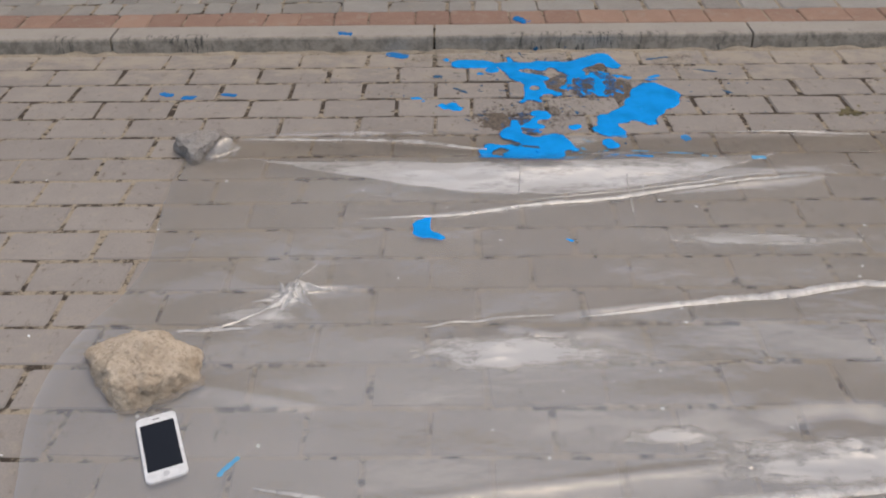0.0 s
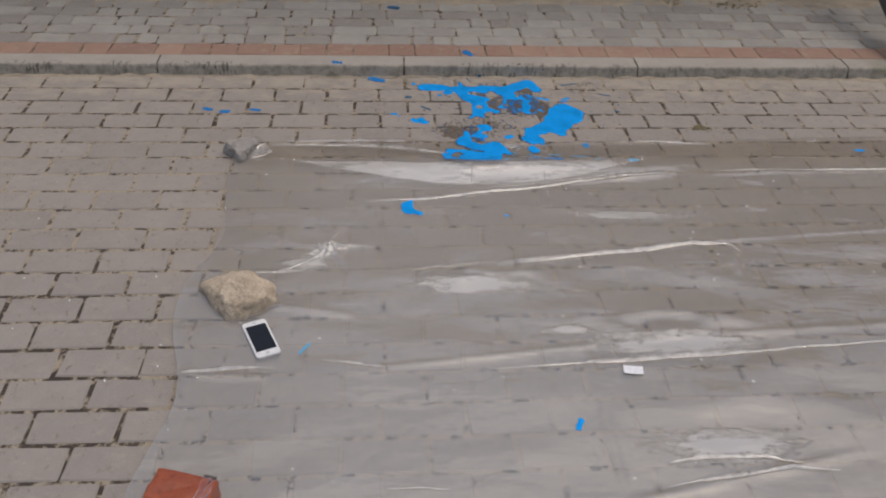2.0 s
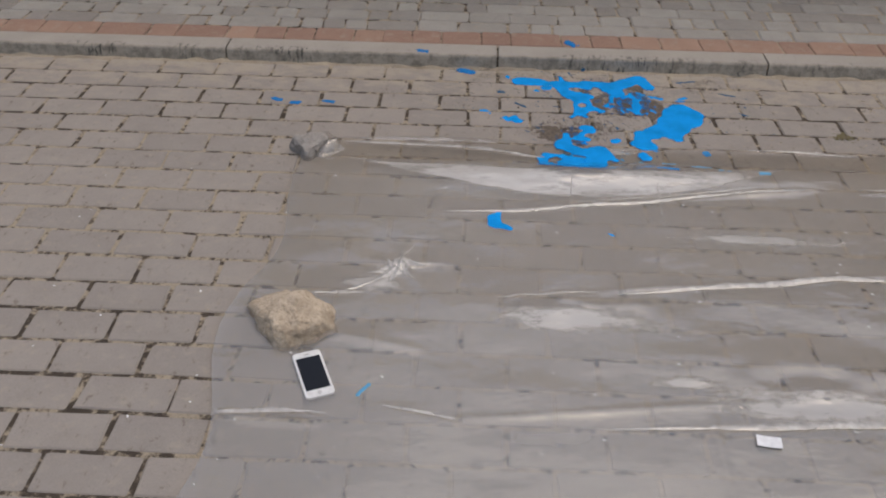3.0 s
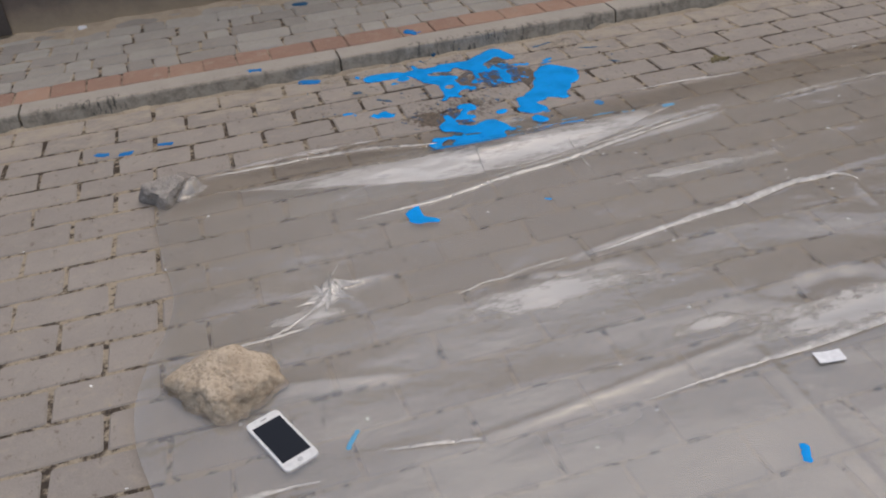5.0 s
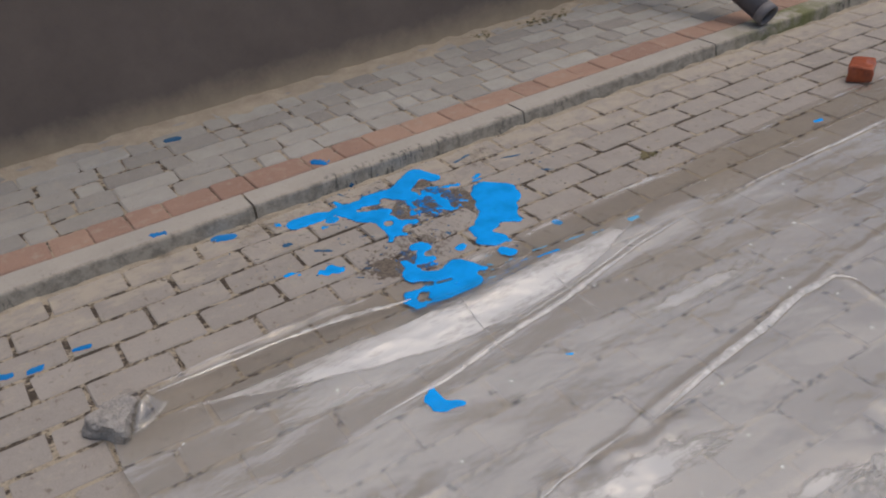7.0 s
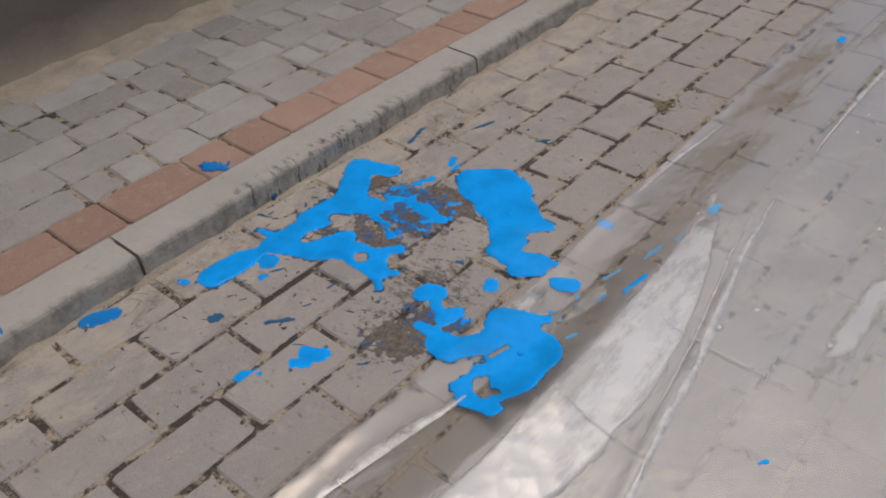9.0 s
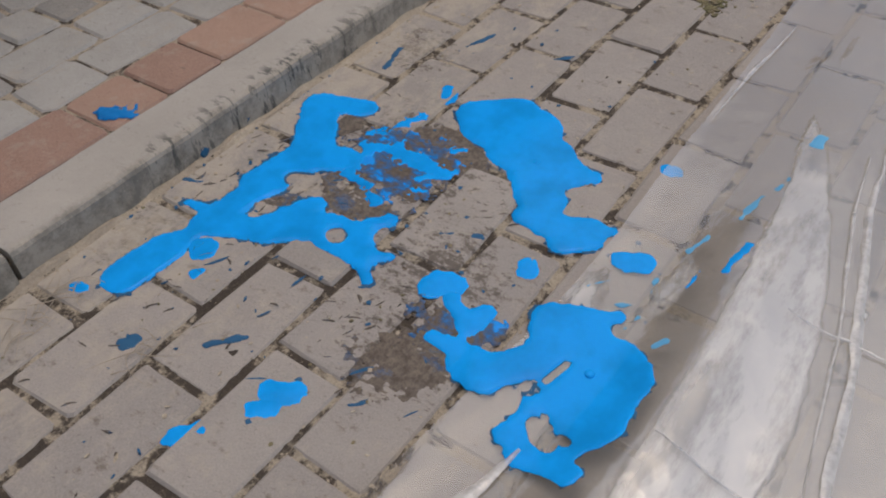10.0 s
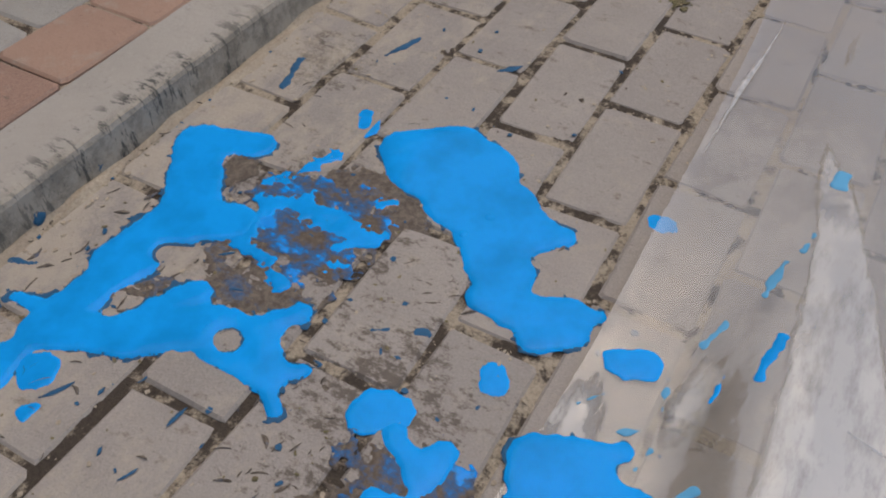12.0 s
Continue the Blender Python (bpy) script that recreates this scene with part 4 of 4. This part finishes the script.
pipe = thing("drain_pipe", (2.245, -0.005, 0.038), "dark plastic drain pipe slanting from the wall to the kerb", "pipe")
part("tube", tube([(0.02, -0.01, 0.055), (-0.01, 0.385, 0.255), (-0.04, 0.80, 0.465)], 0.046, 0.041), PIPE, pipe)
part("collar", tube([(0.02, -0.01, 0.055), (0.0175, 0.025, 0.0735)], 0.0485, 0.040), PIPE_END, pipe, "scuffed pale rim at the open end")

# ---- sand, leaves, specks ----
def strip(name, x0, x1, y0, y1, z, high, seed, step=0.02):
    nx, ny = int((x1 - x0) / step), max(4, int((y1 - y0) / (step * 0.7)))
    v = []
    for j in range(ny + 1):
        for i in range(nx + 1):
            x, t = x0 + i * step, j / ny
            edge = 0.35 + 0.4 * noise.noise((x * 5, seed, 0)) + 0.25 * noise.noise((x * 17, seed, 1))
            h = high * (0.5 + noise.noise((x * 14, t * 5, seed))) * min(1, max(-0.5, (t - edge) * 3))
            v.append((x, y0 + t * (y1 - y0), z + h))
    f = [(j * (nx + 1) + i, j * (nx + 1) + i + 1, (j + 1) * (nx + 1) + i + 1, (j + 1) * (nx + 1) + i) for j in range(ny) for i in range(nx)]
    return part(name, from_lists(name, v, f, True), SAND)


tagged(strip("sand", -8.0, 10.0, 0.66, 0.84, 0.0488, 0.013, 3.0), "pale sand blown against the foot of the wall", "sand", kind="stuff")
tagged(strip("sand", -8.0, 10.0, -0.040, -0.011, -0.0030, 0.0130, 8.0, 0.005), "pale sand lying along the foot of the kerb", "sand", kind="stuff")


def flakes(name, count, seed, place, sizes, material, label, category):
    rng, v, f = random.Random(seed), [], []
    for _ in range(count):
        x, y, z = place(rng)
        s, a, n = rng.uniform(*sizes), rng.uniform(0, 6.28), rng.randint(4, 6)
        sq = rng.uniform(0.3, 0.9)
        base = len(v)
        for lift in (0.0, s * 0.22):
            for k in range(n):
                b = 6.283 * k / n + rng.uniform(-0.3, 0.3)
                px, py = s * math.cos(b), s * sq * math.sin(b)
                v.append((x + px * math.cos(a) - py * math.sin(a), y + px * math.sin(a) + py * math.cos(a), z + lift * (1 if lift else 0) + (rng.uniform(0, s * 0.15) if lift else 0)))
        f.append(tuple(base + n + k for k in range(n)))
        f += [(base + k, base + (k + 1) % n, base + n + (k + 1) % n, base + n + k) for k in range(n)]
    return tagged(part(name, from_lists(name, v, f), material), label, category, kind="stuff")


def near_paint(rng):
    return rng.gauss(0.36, 0.26), min(-0.03, rng.gauss(-0.30, 0.2)), 0.0


flakes("paint_flecks", 120, 4, near_paint, (0.001, 0.005), PAINT_THIN, "tiny dried blue paint flecks scattered over the pavers", "paint")
def scrapes(name, count, seed, place, sizes, material, label, category):
    """Thin curved smears left by soles, each a low ridge with pointed ends."""
    r, v, f = random.Random(seed), [], []
    for _ in range(count):
        x, y, z = place(r)
        a, bend, length = r.gauss(-0.5, 0.5), r.uniform(-1.2, 1.2), r.uniform(*sizes)
        wide, base = length * r.uniform(0.06, 0.16), len(v)
        for i in range(7):
            t = i / 6
            w = wide * math.sin(math.pi * (0.06 + 0.88 * t)) * r.uniform(0.6, 1.2)
            nx, ny = -math.sin(a), math.cos(a)
            v += [(x - nx * w, y - ny * w, z), (x, y, z + 0.0009), (x + nx * w, y + ny * w, z)]
            a += bend / 6
            x, y = x + length / 6 * math.cos(a), y + length / 6 * math.sin(a)
        for i in range(6):
            for q in (0, 1):
                f.append((base + 3 * i + q, base + 3 * i + 3 + q, base + 3 * i + 4 + q, base + 3 * i + 1 + q))
    return tagged(part(name, from_lists(name, v, f), material), label, category, kind="stuff")


scrapes("mud_scrapes", 60, 51, lambda r: (r.choice((r.gauss(0.46, 0.05), r.gauss(0.22, 0.05))), r.gauss(-0.44, 0.05), 0.0003), (0.005, 0.018), MUD, "short brown scrapes of mud on the pavers", "mud")
scrapes("mud_scrapes", 110, 52, lambda r: (r.gauss(0.36, 0.22), r.gauss(-0.16, 0.07), 0.0003), (0.006, 0.022), MUD, "short brown scrapes of mud beside the kerb", "mud")
scrapes("paint_scrapes", 16, 53, lambda r: (r.gauss(0.40, 0.2), r.gauss(-0.28, 0.15), 0.0004), (0.01, 0.04), PAINT_THIN, "thin dull blue scrapes of trodden paint", "paint")
flakes("dirt_crumbs", 160, 5, near_paint, (0.0008, 0.0035), MOSS, "dark crumbs of dirt and dry moss around the paint", "dirt")
flakes("white_specks", 110, 6, lambda r: (r.uniform(-1.6, 2.0), r.uniform(-2.4, -0.75), 0.001), (0.002, 0.0055), CARD, "small white specks of litter on the road", "litter")
flakes("gravel_crumbs", 1500, 7, lambda r: (r.uniform(-2.2, 3.0), r.choice((r.uniform(-0.06, -0.005), r.uniform(-0.6, -0.02), r.uniform(-2.5, -0.02))), 0.0), (0.0012, 0.004), SAND, "grit and sand grains on the pavers", "gravel")
flakes("leaf_litter", 70, 8, lambda r: (r.gauss(1.72, 0.08), r.gauss(0.74, 0.03), 0.055), (0.003, 0.010), MOSS, "dry moss and dead leaves against the wall", "leaves")
flakes("leaf_litter", 30, 9, lambda r: (r.gauss(1.38, 0.03), r.gauss(0.76, 0.02), 0.055), (0.003, 0.009), MOSS, "small clump of dead leaves against the wall", "leaves")
flakes("joint_moss", 60, 10, lambda r: (r.gauss(1.16, 0.02), r.gauss(-0.47, 0.015), -0.001), (0.003, 0.008), MOSS, "green-brown moss tuft in a paver joint", "moss")

pebble = boulder("pebble", (0.018, 0.014, 0.012), 31, 5, CARD)
pebble.matrix_world = pose(-0.875, 0.79, 0.051, 0, 0, 30)
tagged(pebble, "small pale pebble lying against the wall", "pebble")


def grass_wisps(name, centre, count, seed, label):
    """Dry curved blades lying on the paving, each a thin three-sided strand."""
    r, v, f = random.Random(seed), [], []
    for _ in range(count):
        x, y = centre[0] + r.gauss(0, 0.03), centre[1] + r.gauss(0, 0.012)
        a, bend, length = r.uniform(0, 6.28), r.uniform(-1.6, 1.6), r.uniform(0.02, 0.07)
        base = len(v)
        for k in range(6):
            t = k / 5
            w = 0.0008 * (1 - 0.8 * t)
            for q in range(3):
                v.append((x + w * math.cos(2.1 * q), y + w * math.sin(2.1 * q), centre[2] + 0.002 + w * math.sin(2.1 * q + 1) + 0.006 * math.sin(3.1 * t)))
            a += bend / 5
            x, y = x + length / 5 * math.cos(a), y + length / 5 * math.sin(a)
        for k in range(5):
            for q in range(3):
                f.append((base + 3 * k + q, base + 3 * k + (q + 1) % 3, base + 3 * k + 3 + (q + 1) % 3, base + 3 * k + 3 + q))
    return tagged(part(name, from_lists(name, v, f), SAND), label, "grass", kind="stuff")


flakes("kerb_crumbs", 900, 18, lambda r: (r.uniform(-1.2, 2.2), -0.02 + r.uniform(-0.006, 0.004), -0.002), (0.0008, 0.0022), EARTH, "dark crumbs of dirt along the foot of the kerb", "dirt")
grass_wisps("dry_grass", (-0.03, -0.075, 0.0), 26, 3, "dry grass wisps at the foot of the kerb")
grass_wisps("dry_grass", (0.02, -0.25, 0.0), 12, 4, "dry grass wisps caught in a paver joint")
grass_wisps("dry_grass", (-0.30, -0.03, 0.0), 14, 5, "dry grass wisps at the foot of the kerb")

# crumbs of earth and sand packed into the road joints
def in_joint(r):
    n = r.randint(1, 22)
    if r.random() < 0.6:
        return r.uniform(-1.3, 2.0), FIRST - ROW * n + r.gauss(0, 0.0035), -0.004
    k = r.randint(-6, 9)
    return (0.0 if n % 2 else 0.104) + k * PITCH + r.gauss(0, 0.004), FIRST - ROW * (n - r.random()), -0.004


PITCH, ROW, FIRST = 0.2125, 0.1131, -0.0203
flakes("joint_earth", 2500, 12, in_joint, (0.0008, 0.0022), EARTH, "dark earth crumbs in the paver joints", "dirt")
flakes("joint_sand", 2000, 13, in_joint, (0.0008, 0.002), SAND, "pale sand crumbs in the paver joints", "sand")

def in_near_joint(r):
    n = r.randint(1, 8)
    if r.random() < 0.6:
        return r.uniform(-0.4, 1.3), FIRST - ROW * n + r.gauss(0, 0.004), -0.0035
    return (0.0 if n % 2 else 0.104) + r.randint(-2, 6) * PITCH + r.gauss(0, 0.0045), FIRST - ROW * (n - r.random()), -0.0035


def in_head_joint(r):
    n = r.randint(5, 20)
    return (0.0 if n % 2 else 0.104) + r.randint(-3, 9) * PITCH + r.gauss(0, 0.0025), FIRST - ROW * (n - r.random()), -0.0028


flakes("joint_sand", 7000, 16, in_head_joint, (0.0012, 0.003), SAND, "pale sand filling the short joints under the plastic", "sand")
flakes("joint_earth", 3000, 14, in_near_joint, (0.0005, 0.0014), EARTH, "crumbly dark earth in the joints near the paint", "dirt")
flakes("joint_sand", 3000, 15, in_near_joint, (0.0005, 0.0013), SAND, "crumbly pale sand in the joints near the paint", "sand")


# ---- kerb ----
kerb = part("kerb", ray_box(bmesh.new(), (18.0, 0.075, 0.06), (1.0, 0.04, 0.004)), JOINT)
tagged(kerb, "low grey concrete kerb with dark algae streaks", "kerb", kind="structure")
KERB_ENDS = (-8.0, -7.02, -6.04, -5.05, -4.06, -3.07, -2.05, -1.036, 0.0, 1.017, 1.97, 2.97, 3.97, 4.97, 5.97, 6.98, 7.99, 9.0, 10.0)
for i, (a, b) in enumerate(zip(KERB_ENDS, KERB_ENDS[1:])):
    bm = bmesh.new()
    rng = random.Random(40 + i)
    n, w = 60, (b - a) - 0.007
    section = [(-0.019, -0.03), (-0.016, 0.002), (-0.0115, 0.042), (-0.0085, 0.0478), (-0.003, 0.0502), (0.03, 0.0512), (0.086, 0.051), (0.088, -0.03)]
    rows = []
    for k in range(n + 1):
        x = a + 0.0035 + w * k / n
        rows.append([bm.verts.new((x, y + 0.0012 * noise.noise((x * 30, y * 30, z * 30)) + 0.0007 * noise.noise((x * 90, y * 60, z * 60)), z + 0.0009 * noise.noise((x * 16, y * 30, 7 + i)))) for y, z in section])
    for r, s in zip(rows, rows[1:]):
        for k in range(len(section)):
            bm.faces.new((r[k], s[k], s[(k + 1) % len(section)], r[(k + 1) % len(section)]))
    bm.faces.new(rows[0]), bm.faces.new(rows[-1][::-1])
    bmesh.ops.recalc_face_normals(bm, faces=list(bm.faces))
    part("kerb_stone", bm, KERB, kerb)


# ---- pieces of road and pavement ----
def lay(parent, name, pieces, near, meshes, material, far_material, label):
    """Each near piece is an object of its own on shared meshes; the rest is one joined mesh."""
    v, f = [], []
    for kind, place in pieces:
        if near(place.translation):
            ob = new(name, meshes[kind])
            if not meshes[kind].materials:
                meshes[kind].materials.append(material)
            ob.parent, ob.matrix_basis = parent, place
        else:
            me, base = meshes[kind], len(v)
            v += [tuple(place @ p.co) for p in me.vertices]
            f += [tuple(base + i for i in q.vertices) for q in me.polygons]
    if v:
        rest = part(name + "_field", from_lists(name + "_field", v, f), far_material, parent, label)
        rest["kind"] = "stuff"


rng = random.Random(21)
meshes = [from_lists("paver", *block(PITCH - 0.0085, ROW - 0.0085, 0.04, rng, 0.0055, 0.0035, 0.003)) for _ in range(10)]
pieces = []
for n in range(1, 70):
    start = (0.0 if n % 2 else 0.104) + rng.uniform(-0.006, 0.006)
    for k in range(-37, 46):
        x = start + (k + 0.5) * PITCH + rng.uniform(-0.0015, 0.0015)
        y = FIRST - ROW * (n - 0.5) + rng.uniform(-0.0015, 0.0015)
        m = pose(x, y, rng.uniform(-0.002, 0.0008), rng.uniform(-0.5, 0.5), rng.uniform(-0.4, 0.4), rng.uniform(-0.5, 0.5) + rng.choice((0, 180)))
        pieces.append((rng.randrange(10), m))
lay(road, "paver", pieces, lambda p: -1.0 < p.x < 1.65 and p.y > -2.45, meshes, PAVER, PAVER_FAR, "worn concrete pavers further off")

rng = random.Random(33)
LENGTHS = (0.115, 0.115, 0.20, 0.155)
meshes = [from_lists("red_block", *block(s - 0.004, 0.121, 0.04, rng, 0.008, 0.004, 0.002)) for s in LENGTHS]
pieces, x = [], -7.9
while x < 9.8:
    k = rng.randrange(4)
    pieces.append((k, pose(x + LENGTHS[k] / 2, 0.150, 0.0515 + rng.uniform(-0.002, 0.002), rng.uniform(-1, 1), rng.uniform(-1, 1), rng.uniform(-1, 1))))
    x += LENGTHS[k]
lay(pavement, "red_block", pieces, lambda p: -3.5 < p.x < 4.5, meshes, RED, RED_FAR, "red edging blocks further along the footpath")

rng = random.Random(35)
LENGTHS = (0.09, 0.13, 0.165, 0.20)
meshes = [from_lists("cobble", *block(s - 0.004, 0.099 + 0.004 * (j % 2), 0.04, rng, 0.009, 0.006, 0.005)) for j in range(3) for s in LENGTHS]
pieces = []
for n in range(6):
    x = -7.9 + rng.uniform(0, 0.1)
    while x < 9.8:
        k = rng.randrange(12)
        s = LENGTHS[k % 4]
        pieces.append((k, pose(x + s / 2, 0.263 + 0.104 * n + rng.uniform(-0.005, 0.005), 0.051 + rng.uniform(-0.0022, 0.002), rng.uniform(-0.9, 0.9), rng.uniform(-0.9, 0.9), rng.uniform(-2.5, 2.5))))
        x += s
lay(pavement, "cobble", pieces, lambda p: -1.3 < p.x < 2.4, meshes, GREY, GREY_FAR, "mixed grey cobbles further along the footpath")
